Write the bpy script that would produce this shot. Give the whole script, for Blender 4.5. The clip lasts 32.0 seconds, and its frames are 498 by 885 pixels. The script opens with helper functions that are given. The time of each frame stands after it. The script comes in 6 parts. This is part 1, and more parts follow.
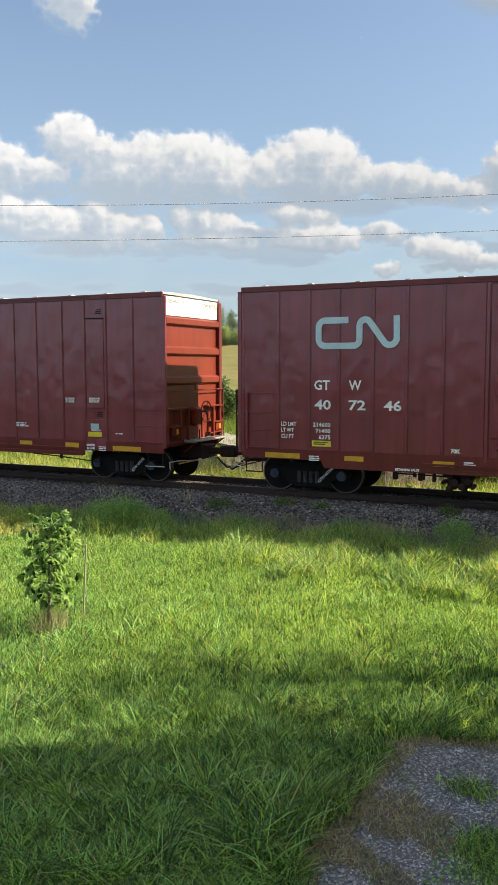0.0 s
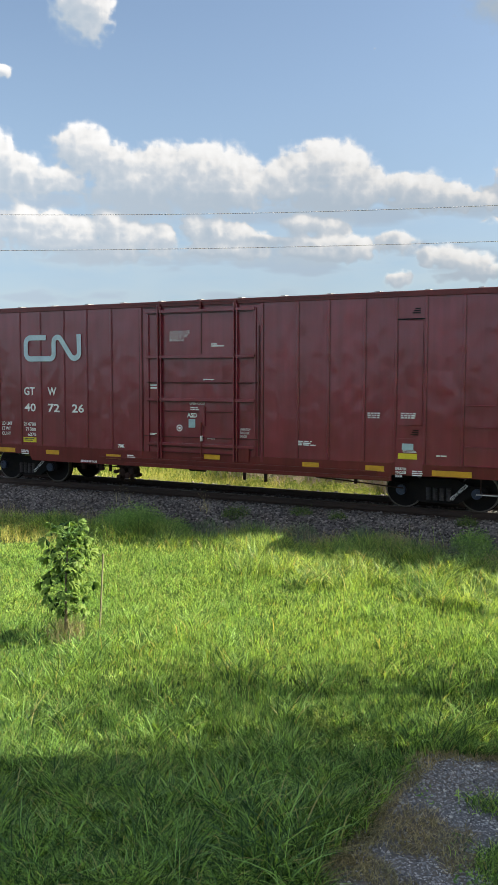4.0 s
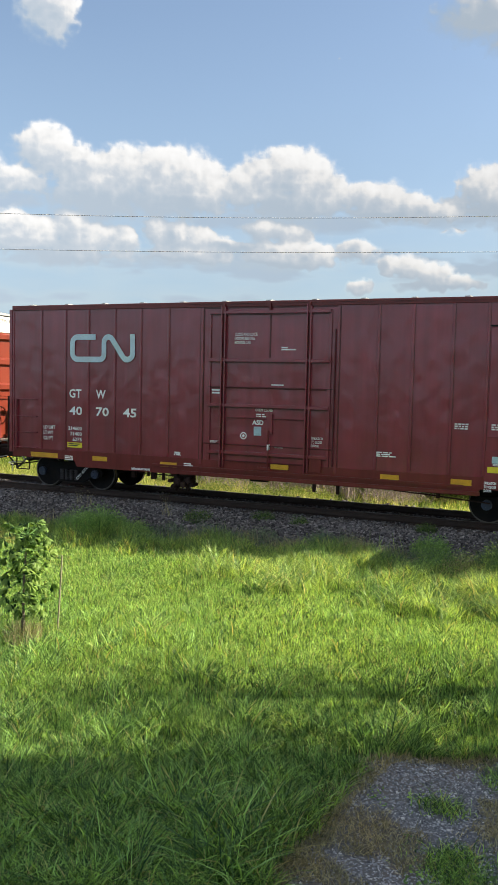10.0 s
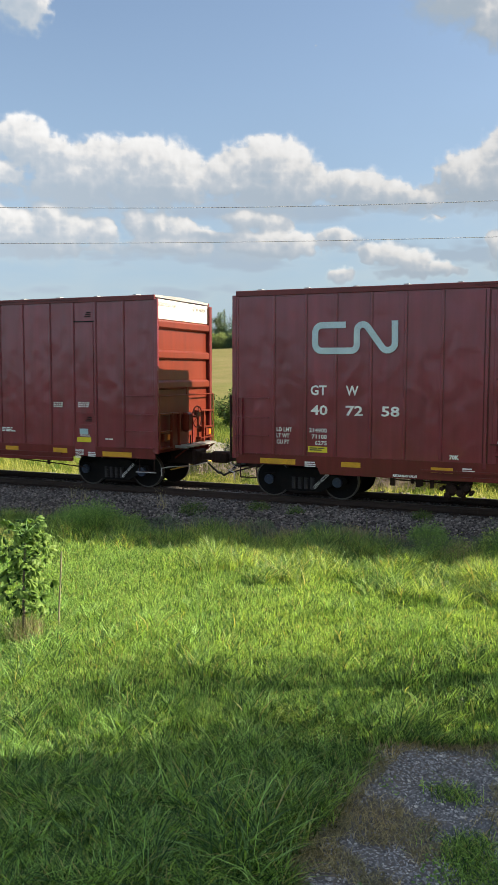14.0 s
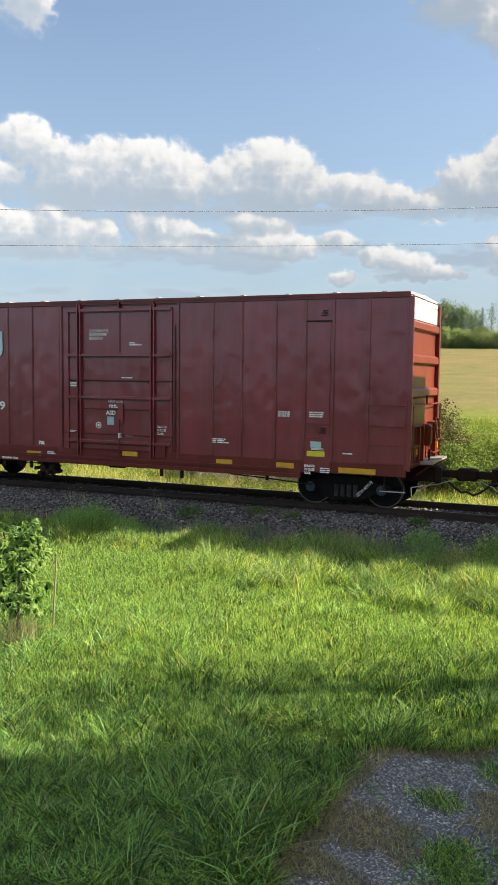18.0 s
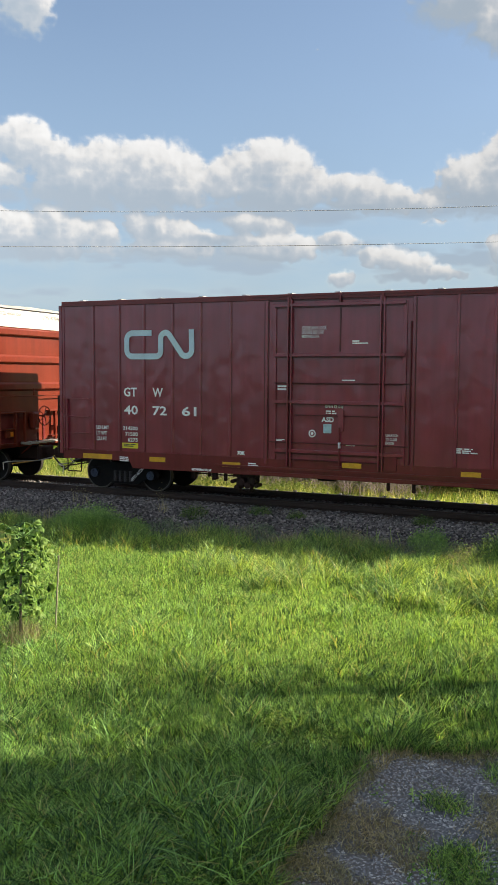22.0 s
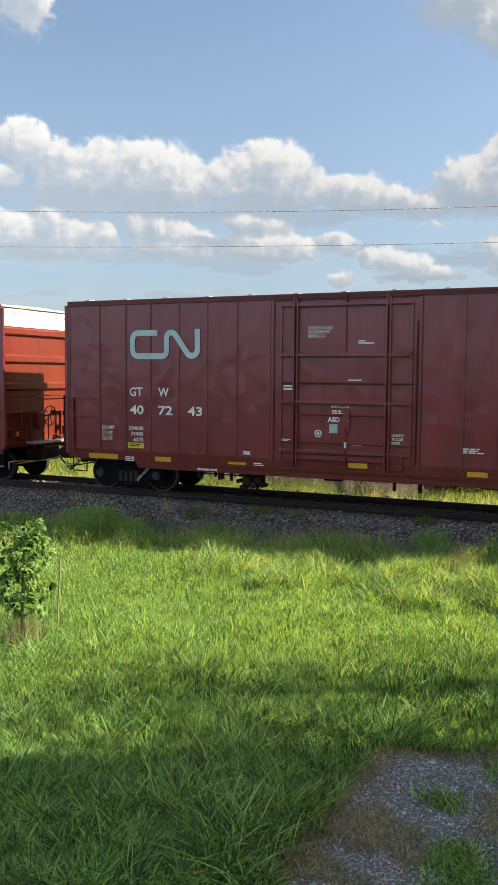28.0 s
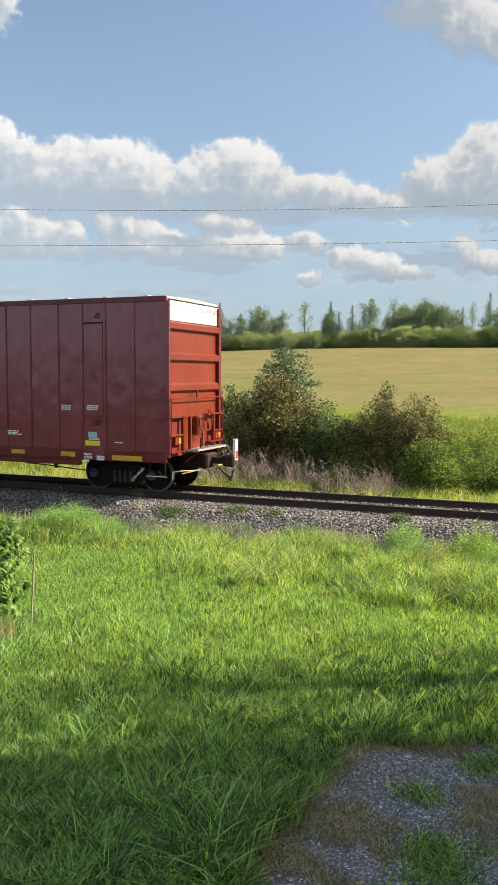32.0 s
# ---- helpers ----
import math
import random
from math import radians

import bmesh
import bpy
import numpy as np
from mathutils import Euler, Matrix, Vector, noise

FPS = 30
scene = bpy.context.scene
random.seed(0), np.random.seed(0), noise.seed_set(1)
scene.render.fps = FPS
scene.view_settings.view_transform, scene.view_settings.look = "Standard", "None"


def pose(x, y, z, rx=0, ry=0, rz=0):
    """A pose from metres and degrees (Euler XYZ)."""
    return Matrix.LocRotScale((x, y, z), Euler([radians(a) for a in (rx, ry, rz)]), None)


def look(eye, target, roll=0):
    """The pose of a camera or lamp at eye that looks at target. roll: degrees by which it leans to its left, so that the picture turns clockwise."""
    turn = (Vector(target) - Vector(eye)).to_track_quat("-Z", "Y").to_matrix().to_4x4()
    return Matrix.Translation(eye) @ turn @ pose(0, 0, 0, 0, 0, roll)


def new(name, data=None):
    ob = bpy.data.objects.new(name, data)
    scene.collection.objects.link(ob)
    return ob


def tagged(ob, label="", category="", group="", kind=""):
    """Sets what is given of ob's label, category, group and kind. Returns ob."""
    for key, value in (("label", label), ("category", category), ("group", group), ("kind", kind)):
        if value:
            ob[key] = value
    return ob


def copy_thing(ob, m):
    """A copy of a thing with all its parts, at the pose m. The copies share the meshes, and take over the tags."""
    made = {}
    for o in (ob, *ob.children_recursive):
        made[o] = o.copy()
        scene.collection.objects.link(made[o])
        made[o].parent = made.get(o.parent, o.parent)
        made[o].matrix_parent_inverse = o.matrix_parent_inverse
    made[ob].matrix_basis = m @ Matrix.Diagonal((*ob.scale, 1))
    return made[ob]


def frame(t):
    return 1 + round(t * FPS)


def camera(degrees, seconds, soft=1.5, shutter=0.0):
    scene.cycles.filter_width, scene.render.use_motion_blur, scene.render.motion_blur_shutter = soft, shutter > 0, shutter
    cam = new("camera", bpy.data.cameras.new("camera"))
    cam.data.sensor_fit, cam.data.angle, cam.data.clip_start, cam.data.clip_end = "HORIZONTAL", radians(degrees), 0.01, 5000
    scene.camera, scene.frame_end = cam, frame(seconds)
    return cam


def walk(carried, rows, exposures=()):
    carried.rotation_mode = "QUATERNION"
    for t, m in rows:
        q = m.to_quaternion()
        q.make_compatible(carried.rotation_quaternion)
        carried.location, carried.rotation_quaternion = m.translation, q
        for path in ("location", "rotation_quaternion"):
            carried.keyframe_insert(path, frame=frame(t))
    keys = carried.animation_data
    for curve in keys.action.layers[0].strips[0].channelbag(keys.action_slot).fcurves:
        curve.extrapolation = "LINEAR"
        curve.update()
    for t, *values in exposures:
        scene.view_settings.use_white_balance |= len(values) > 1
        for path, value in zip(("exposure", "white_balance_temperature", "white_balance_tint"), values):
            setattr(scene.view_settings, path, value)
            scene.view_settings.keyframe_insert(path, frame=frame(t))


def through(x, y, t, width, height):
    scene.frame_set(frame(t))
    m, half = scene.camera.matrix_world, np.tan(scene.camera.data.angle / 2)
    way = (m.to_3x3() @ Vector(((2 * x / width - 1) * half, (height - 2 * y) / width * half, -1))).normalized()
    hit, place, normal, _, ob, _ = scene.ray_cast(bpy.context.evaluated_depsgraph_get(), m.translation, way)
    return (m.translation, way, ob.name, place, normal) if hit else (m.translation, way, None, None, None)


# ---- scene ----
# camera held by hand; x runs along the track, y across it, z = 0 at the rail top
cam = camera(33.00, 32.0, 1.05)
PATH = [
    (0.0, 0.000, -18.936, 3.137, 25.49, -5.14, -0.16),
    (0.5, -0.008, -18.915, 3.113, 25.71, -5.13, -0.09),
    (1.0, -0.019, -18.905, 3.128, 25.72, -5.11, 0.06),
    (1.5, -0.012, -18.909, 3.135, 25.73, -5.00, 0.19),
    (2.0, 0.001, -18.909, 3.137, 25.86, -4.90, 0.17),
    (2.5, 0.012, -18.921, 3.150, 25.91, -4.77, -0.15),
    (3.0, -0.014, -18.927, 3.150, 25.88, -4.63, -0.24),
    (3.5, -0.020, -18.935, 3.145, 25.90, -4.53, -0.18),
    (4.0, -0.043, -18.943, 3.159, 26.50, -4.55, 0.12),
    (4.5, -0.070, -18.984, 3.143, 27.53, -4.52, 0.89),
    (6.5, -0.083, -19.001, 3.109, 29.30, -4.75, 2.36),
    (7.0, -0.097, -18.991, 3.114, 29.16, -4.76, 2.33),
    (7.5, -0.067, -18.972, 3.118, 28.28, -4.69, 2.32),
    (8.0, -0.031, -18.962, 3.121, 27.11, -4.72, 2.08),
    (8.5, -0.013, -18.946, 3.108, 26.55, -4.80, 1.85),
    (9.0, 0.007, -18.927, 3.112, 24.81, -4.84, 1.74),
    (9.5, 0.011, -18.938, 3.121, 24.27, -4.83, 1.45),
    (10.0, 0.010, -18.954, 3.142, 24.11, -4.19, 1.25),
    (10.5, -0.013, -18.950, 3.134, 24.06, -3.81, 1.27),
    (11.0, -0.011, -18.913, 3.111, 24.03, -5.12, 1.19),
    (11.5, -0.030, -18.916, 3.150, 24.04, -5.28, 1.18),
    (12.0, -0.056, -18.937, 3.145, 24.49, -5.15, 0.97),
    (12.5, -0.036, -18.933, 3.135, 24.18, -5.01, 1.02),
    (13.0, -0.086, -18.939, 3.128, 23.85, -5.04, 0.79),
    (13.5, -0.118, -18.945, 3.139, 23.37, -4.95, 0.03),
    (14.0, -0.151, -18.953, 3.144, 23.29, -4.84, 0.10),
    (14.5, -0.117, -18.942, 3.154, 25.52, -4.82, 0.23),
    (16.5, -0.027, -18.906, 3.176, 24.11, -4.69, 0.89),
    (17.0, 0.008, -18.934, 3.183, 24.00, -4.79, 0.73),
    (17.5, 0.013, -18.961, 3.189, 23.76, -4.63, 0.61),
    (18.0, -0.005, -18.986, 3.198, 23.49, -4.68, 0.64),
    (18.5, -0.015, -18.998, 3.199, 23.37, -4.57, 0.94),
    (19.0, -0.011, -19.004, 3.194, 23.99, -4.72, 0.66),
    (19.5, -0.026, -18.976, 3.182, 24.70, -4.72, 0.88),
    (20.0, -0.033, -18.955, 3.169, 25.10, -4.81, 0.63),
    (20.5, -0.025, -18.940, 3.157, 25.20, -4.84, 0.71),
    (21.0, 0.001, -18.930, 3.163, 24.94, -4.74, 0.54),
    (21.5, -0.017, -18.913, 3.163, 24.64, -4.67, 0.36),
    (22.0, -0.017, -18.903, 3.182, 23.79, -4.64, 0.37),
    (22.5, -0.022, -18.937, 3.168, 23.80, -4.62, 0.34),
    (23.0, 0.004, -18.956, 3.142, 23.95, -4.98, 0.40),
    (23.5, -0.030, -18.940, 3.173, 23.89, -5.46, 0.48),
    (24.0, -0.059, -18.942, 3.178, 23.91, -5.46, 0.79),
    (24.5, -0.046, -18.940, 3.178, 24.04, -5.39, 0.76),
    (25.0, 0.012, -18.945, 3.168, 24.11, -5.26, 0.75),
    (25.5, -0.017, -18.937, 3.172, 24.12, -5.06, 1.20),
    (27.5, -0.000, -18.887, 3.193, 24.22, -4.64, 0.84),
    (28.0, 0.026, -18.906, 3.158, 24.07, -4.59, 0.42),
    (28.5, 0.018, -18.902, 3.166, 22.76, -4.55, 0.56),
    (29.0, 0.010, -18.913, 3.156, 22.24, -4.73, 0.39),
    (29.5, -0.008, -18.921, 3.153, 22.15, -4.80, 0.65),
    (30.0, 0.013, -18.928, 3.144, 22.08, -4.67, 0.89),
    (30.5, -0.001, -18.921, 3.140, 22.11, -4.51, 0.68),
    (31.0, -0.005, -18.909, 3.132, 22.35, -4.63, 0.68),
    (31.5, 0.003, -18.896, 3.136, 22.33, -4.48, 0.49),
    (32.0, 0.016, -18.892, 3.126, 22.32, -4.62, 0.23),
]


def aim(x, y, z, yaw, pitch, roll):
    a, b = radians(yaw), radians(pitch)
    return look((x, y, z), (x - math.sin(a) * math.cos(b), y + math.cos(a) * math.cos(b), z + math.sin(b)), roll)


walk(cam, [(t, aim(x, y, z, yaw, pitch, roll)) for t, x, y, z, yaw, pitch, roll in PATH], [(t, e, 6700.0, 10.0) for t, e in ((0.0, 1.81), (9.0, 1.85), (11.2, 1.88), (12.0, 1.75), (13.0, 1.84), (14.0, 1.76), (17.0, 1.86), (20.5, 1.84), (22.0, 1.74), (23.2, 1.87), (25.0, 1.86), (29.0, 1.79), (32.0, 1.77))])
PITCH = 17.822   # length of a car over its couplers
# rear end of the first car, metres along the track, each half second
TRAVEL = [-11.53, -17.13, -22.81, -28.38, -33.95, -39.58, -45.23, -50.97, -56.68, -62.35, -67.98, -73.66, -79.35, -85.01, -90.65, -96.47, -102.22, -107.87, -113.63, -119.38, -125.06, -130.85, -136.64, -142.38, -148.14, -153.93, -159.70, -165.53, -171.36, -177.13, -182.97, -188.88, -194.73, -200.60, -206.47, -212.33, -218.20, -224.10, -229.91, -235.87, -241.81, -247.64, -253.53, -259.74, -265.71, -271.54, -277.62, -283.53, -289.45, -295.41, -301.28, -307.27, -313.23, -319.17, -325.09, -331.05, -336.91, -342.85, -348.81, -354.68, -360.56, -366.55, -372.50, -378.36, -384.28]

# ---- light: low sun ahead and to the right, blue sky with fair-weather clouds ----
SUN_AZ, SUN_EL = 30.0, 36.0   # degrees from +x towards +y; above the horizon
world = bpy.data.worlds.new("sky")
scene.world = world
world.use_nodes = True
wn, wl = world.node_tree.nodes, world.node_tree.links
sky = wn.new("ShaderNodeTexSky")
sky.sky_type, sky.sun_disc = "NISHITA", False
sky.sun_elevation, sky.sun_rotation = radians(SUN_EL), radians(90 - SUN_AZ)
sky.air_density, sky.dust_density, sky.ozone_density = 1.0, 0.8, 0.6
wn["Background"].inputs["Strength"].default_value = 0.05
wl.new(sky.outputs["Color"], wn["Background"].inputs["Color"])
sun = new("sun", bpy.data.lights.new("sun", "SUN"))
sun.data.energy, sun.data.angle, sun.data.color = 4.0, radians(0.55), (1.0, 0.89, 0.70)
sa, se = radians(SUN_AZ), radians(SUN_EL)
TO_SUN = Vector((math.cos(sa) * math.cos(se), math.sin(sa) * math.cos(se), math.sin(se)))
sun.matrix_world = look(TO_SUN * 60, (0, 0, 0))


# ---- materials ----
def material(name):
    m = bpy.data.materials.new(name)
    m.use_nodes = True
    return m, m.node_tree.nodes, m.node_tree.links, m.node_tree.nodes["Principled BSDF"]


def noise_node(n, l, scale, detail=4.0, rough=0.55, coords="Object", stretch=(1, 1, 1), distort=0.0):
    tc, mp, tx = n.new("ShaderNodeTexCoord"), n.new("ShaderNodeMapping"), n.new("ShaderNodeTexNoise")
    mp.inputs["Scale"].default_value = stretch
    tx.inputs["Scale"].default_value, tx.inputs["Detail"].default_value = scale, detail
    tx.inputs["Roughness"].default_value, tx.inputs["Distortion"].default_value = rough, distort
    l.new(tc.outputs[coords], mp.inputs["Vector"])
    l.new(mp.outputs["Vector"], tx.inputs["Vector"])
    return tx.outputs["Fac"]


def ramp_node(n, l, fac, stops):
    r = n.new("ShaderNodeValToRGB")
    while len(r.color_ramp.elements) < len(stops):
        r.color_ramp.elements.new(0.5)
    for e, (p, c) in zip(r.color_ramp.elements, stops):
        e.position, e.color = p, (*c, 1)
    l.new(fac, r.inputs["Fac"])
    return r.outputs["Color"]


def mix_node(n, l, fac, a, b, mode="MIX"):
    m = n.new("ShaderNodeMix")
    m.data_type, m.blend_type = "RGBA", mode
    for socket, v in ((m.inputs[0], fac), (m.inputs[6], a), (m.inputs[7], b)):
        if isinstance(v, (int, float)):
            socket.default_value = v
        elif isinstance(v, tuple):
            socket.default_value = (*v, 1)
        else:
            l.new(v, socket)
    return m.outputs[2]


def bump_node(n, l, height, strength, distance, normal=None):
    b = n.new("ShaderNodeBump")
    b.inputs["Strength"].default_value, b.inputs["Distance"].default_value = strength, distance
    l.new(height, b.inputs["Height"])
    if normal:
        l.new(normal, b.inputs["Normal"])
    return b.outputs["Normal"]


def plain(name, color, rough=0.6, metal=0.0, dirt=(0.05, 0.04, 0.03), amount=0.3, scale=6.0, bump=0.0, shine=0.5):
    """Paint, metal or wood with stains at two scales."""
    m, n, l, p = material(name)
    big, fine = noise_node(n, l, scale), noise_node(n, l, scale * 9, 3)
    f = ramp_node(n, l, big, [(0.42, (0, 0, 0)), (0.72, (1, 1, 1))])
    mul = n.new("ShaderNodeMath")
    mul.operation = "MULTIPLY"
    l.new(f, mul.inputs[0])
    mul.inputs[1].default_value = amount
    c = mix_node(n, l, mul.outputs[0], color, dirt)
    c = mix_node(n, l, 0.35, c, ramp_node(n, l, fine, [(0.3, (0.6, 0.6, 0.6)), (0.7, (1.25, 1.25, 1.25))]), "MULTIPLY")
    l.new(c, p.inputs["Base Color"])
    p.inputs["Roughness"].default_value, p.inputs["Metallic"].default_value = rough, metal
    p.inputs["Specular IOR Level"].default_value = shine
    if bump:
        l.new(bump_node(n, l, fine, 0.5, bump), p.inputs["Normal"])
    return m


def car_paint(name, color, rough, wave, gloss):
    """Boxcar paint: road dust, rust streaks running down, sheet steel that is slightly dished."""
    m, n, l, p = material(name)
    big = noise_node(n, l, 0.8, 5, 0.6)
    streak = noise_node(n, l, 5.0, 4, 0.6, stretch=(1, 1, 0.05))
    fine = noise_node(n, l, 60, 3)
    c = mix_node(n, l, 0.5, color, ramp_node(n, l, big, [(0.3, tuple(v * 0.72 for v in color)), (0.7, tuple(v * 1.2 for v in color))]))
    c = mix_node(n, l, 0.5, c, ramp_node(n, l, streak, [(0.35, (0.7, 0.68, 0.68)), (0.65, (1.12, 1.1, 1.1))]), "MULTIPLY")
    c = mix_node(n, l, 0.25, c, ramp_node(n, l, fine, [(0.3, (0.7, 0.7, 0.7)), (0.7, (1.2, 1.2, 1.2))]), "MULTIPLY")
    info = n.new("ShaderNodeObjectInfo")
    c = mix_node(n, l, 0.5, c, ramp_node(n, l, info.outputs["Random"], [(0, (0.9, 0.9, 0.9)), (1, (1.08, 1.06, 1.06))]), "MULTIPLY")
    l.new(c, p.inputs["Base Color"])
    r = n.new("ShaderNodeMapRange")
    l.new(streak, r.inputs[0])
    r.inputs[3].default_value, r.inputs[4].default_value = rough - 0.08, rough + 0.14
    l.new(r.outputs[0], p.inputs["Roughness"])
    broad = noise_node(n, l, 1.0, 0.8, 0.35, stretch=(3.0, 1, 0.85), distort=0.2)
    small = noise_node(n, l, 1.0, 0.6, 0.35, stretch=(3.4, 1, 2.3), distort=0.3)
    dish = mix_node(n, l, 0.42, broad, small)
    nm = bump_node(n, l, dish, wave, 0.05)
    l.new(bump_node(n, l, fine, 0.12, 0.002, nm), p.inputs["Normal"])
    p.inputs["Specular IOR Level"].default_value = 0.15
    p.inputs["Coat IOR"].default_value = 1.68
    p.inputs["Coat Weight"].default_value, p.inputs["Coat Roughness"].default_value = gloss, 0.2
    l.new(nm, p.inputs["Coat Normal"])
    return m


def leafy(name, dark, light, dry=None, through=0.35, patch=0.5, patch_colors=None, rough=0.5, shine=0.2, glow=(1.12, 1.15, 0.75)):
    """Leaves and blades: each island its own shade, larger patches, and light that comes through."""
    m, n, l, p = material(name)
    geo = n.new("ShaderNodeNewGeometry")
    stops = [(0.0, dark), (0.38, tuple(0.84 * u + 0.16 * v for u, v in zip(dark, light))), (0.88, light)]
    if dry:
        stops += [(0.94, light), (0.97, dry)]
    c = ramp_node(n, l, geo.outputs["Random Per Island"], stops)
    big = noise_node(n, l, patch, 4, 0.6)
    lo, hi = patch_colors or ((0.72, 0.8, 0.8), (1.2, 1.12, 1.0))
    c = mix_node(n, l, 0.9, c, ramp_node(n, l, big, [(0.36, lo), (0.64, hi)]), "MULTIPLY")
    l.new(c, p.inputs["Base Color"])
    p.inputs["Roughness"].default_value = rough
    p.inputs["Specular IOR Level"].default_value = shine
    tr, mx = n.new("ShaderNodeBsdfTranslucent"), n.new("ShaderNodeMixShader")
    l.new(mix_node(n, l, 1.0, c, glow, "MULTIPLY"), tr.inputs["Color"])
    mx.inputs[0].default_value = through
    l.new(p.outputs[0], mx.inputs[1])
    l.new(tr.outputs[0], mx.inputs[2])
    l.new(mx.outputs[0], n["Material Output"].inputs["Surface"])
    return m


def stony(name, stops, scale=3.0):
    m, n, l, p = material(name)
    geo = n.new("ShaderNodeNewGeometry")
    c = ramp_node(n, l, geo.outputs["Random Per Island"], stops)
    c = mix_node(n, l, 0.6, c, ramp_node(n, l, noise_node(n, l, scale, 4), [(0.35, (0.65, 0.63, 0.6)), (0.65, (1.2, 1.2, 1.2))]), "MULTIPLY")
    c = mix_node(n, l, 0.4, c, ramp_node(n, l, noise_node(n, l, 90, 3), [(0.3, (0.6, 0.6, 0.6)), (0.7, (1.25, 1.25, 1.25))]), "MULTIPLY")
    l.new(c, p.inputs["Base Color"])
    p.inputs["Roughness"].default_value = 0.85
    return m


PAINT = car_paint("oxide_brown_paint", (0.19, 0.0205, 0.035), 0.42, 0.66, 0.82)
PAINT_END = car_paint("red_oxide_end_paint", (0.155, 0.024, 0.012), 0.45, 0.3, 0.3)
# darker paint for shade beside posts and in door gaps; also rods, seams
SHADE_SEAM_PAINT = car_paint("shade_seam_and_rod_paint", (0.085, 0.014, 0.016), 0.6, 0.2, 0.3)
SILL_PAINT = car_paint("dusty_brown_paint", (0.14, 0.02, 0.02), 0.5, 0.2, 0.3)
WHITE_PAINT = plain("white_paint", (0.78, 0.77, 0.73), 0.5, 0, (0.4, 0.3, 0.22), 0.25, 2.0)
ROOF_STEEL = plain("galvanised_roof", (0.42, 0.42, 0.42), 0.45, 0.3, (0.2, 0.12, 0.08), 0.3, 1.5)
UNDER = plain("grimy_black_steel", (0.008, 0.0075, 0.0085), 0.8, 0.0, (0.02, 0.014, 0.011), 0.5, 5.0, 0.0, 0.15)
UNDER_BROWN = plain("grimy_brown_steel", (0.03, 0.015, 0.012), 0.75, 0.0, (0.014, 0.012, 0.011), 0.5, 5.0, 0.0, 0.2)
TREAD = plain("worn_steel", (0.1, 0.092, 0.086), 0.5, 0.7, (0.1, 0.07, 0.05), 0.3, 8.0)
GALV = plain("galvanised_grating", (0.46, 0.46, 0.45), 0.45, 0.5, (0.2, 0.16, 0.12), 0.3, 8.0)
YELLOW = plain("yellow_reflector", (0.62, 0.33, 0.012), 0.4, 0, (0.2, 0.1, 0.02), 0.35, 5.0)
YELLOW_TAG = plain("yellow_placard", (0.72, 0.58, 0.02), 0.5, 0, (0.3, 0.2, 0.05), 0.2, 5.0)
LETTER = plain("white_lettering", (0.78, 0.80, 0.80), 0.5, 0, (0.2, 0.1, 0.08), 0.25, 4.0)
EMBLEM = plain("pale_blue_lettering", (0.5, 0.65, 0.72), 0.5, 0, (0.2, 0.16, 0.15), 0.2, 3.0)
GREY_LETTER = plain("grey_lettering", (0.03, 0.03, 0.033), 0.6)
BAND_LETTER = plain("faded_grey_lettering", (0.24, 0.23, 0.22), 0.6)
AMBER = plain("amber_reflector", (0.72, 0.22, 0.01), 0.3, 0, (0.3, 0.08, 0.01), 0.2, 9.0)
RED_FLAG = plain("red_marker", (0.5, 0.035, 0.02), 0.5)
RUBBER = plain("black_rubber", (0.015, 0.015, 0.015), 0.6)
RAIL_STEEL = plain("rusty_rail", (0.045, 0.028, 0.022), 0.7, 0.3, (0.02, 0.015, 0.012), 0.4, 4.0)
TIE_WOOD = plain("creosoted_tie", (0.06, 0.045, 0.036), 0.85, 0, (0.13, 0.11, 0.095), 0.5, 6.0, 0.01)
BARK = plain("grey_bark", (0.19, 0.155, 0.13), 0.9, 0, (0.06, 0.045, 0.037), 0.5, 12.0, 0.01)
DEAD_WOOD = plain("bleached_stems", (0.31, 0.26, 0.23), 0.85, 0, (0.16, 0.12, 0.1), 0.5, 3.0)
STAKE_WOOD = plain("weathered_stake", (0.27, 0.26, 0.17), 0.8, 0, (0.2, 0.15, 0.1), 0.4, 20.0)
BOARD = plain("painted_board", (0.62, 0.60, 0.58), 0.6, 0, (0.3, 0.27, 0.24), 0.4, 8.0)
SIDING = plain("pale_siding", (0.6, 0.58, 0.54), 0.7, 0, (0.4, 0.37, 0.33), 0.3, 1.5)
SHINGLE = plain("dark_shingles", (0.07, 0.065, 0.06), 0.9, 0, (0.03, 0.03, 0.03), 0.4, 8.0)
WIRE = plain("cable", (0.3, 0.31, 0.33), 0.6)
TIN = plain("pale_blue_tag", (0.35, 0.5, 0.55), 0.4)
BALLAST = stony("crushed_ballast", [(0, (0.022, 0.021, 0.023)), (0.45, (0.125, 0.12, 0.125)), (0.85, (0.22, 0.207, 0.205)), (1, (0.35, 0.325, 0.32))], 0.7)
PEBBLE = stony("driveway_gravel", [(0, (0.06, 0.066, 0.076)), (0.5, (0.24, 0.255, 0.28)), (0.9, (0.46, 0.475, 0.5)), (1, (0.66, 0.66, 0.64))], 1.0)
LAWN = leafy("lawn_grass", (0.02, 0.07, 0.03), (0.42, 0.73, 0.24), (0.52, 0.5, 0.26), 0.5, 0.55, ((0.86, 0.92, 0.92), (1.12, 1.07, 1.0)), 0.42, 0.28, (1.6, 1.25, 0.4))
TALL = leafy("rank_grass", (0.05, 0.12, 0.055), (0.45, 0.68, 0.24), (0.55, 0.48, 0.24), 0.48, 1.1, ((0.76, 0.84, 0.88), (1.14, 1.06, 0.97)), 0.42, 0.28, (1.55, 1.28, 0.42))
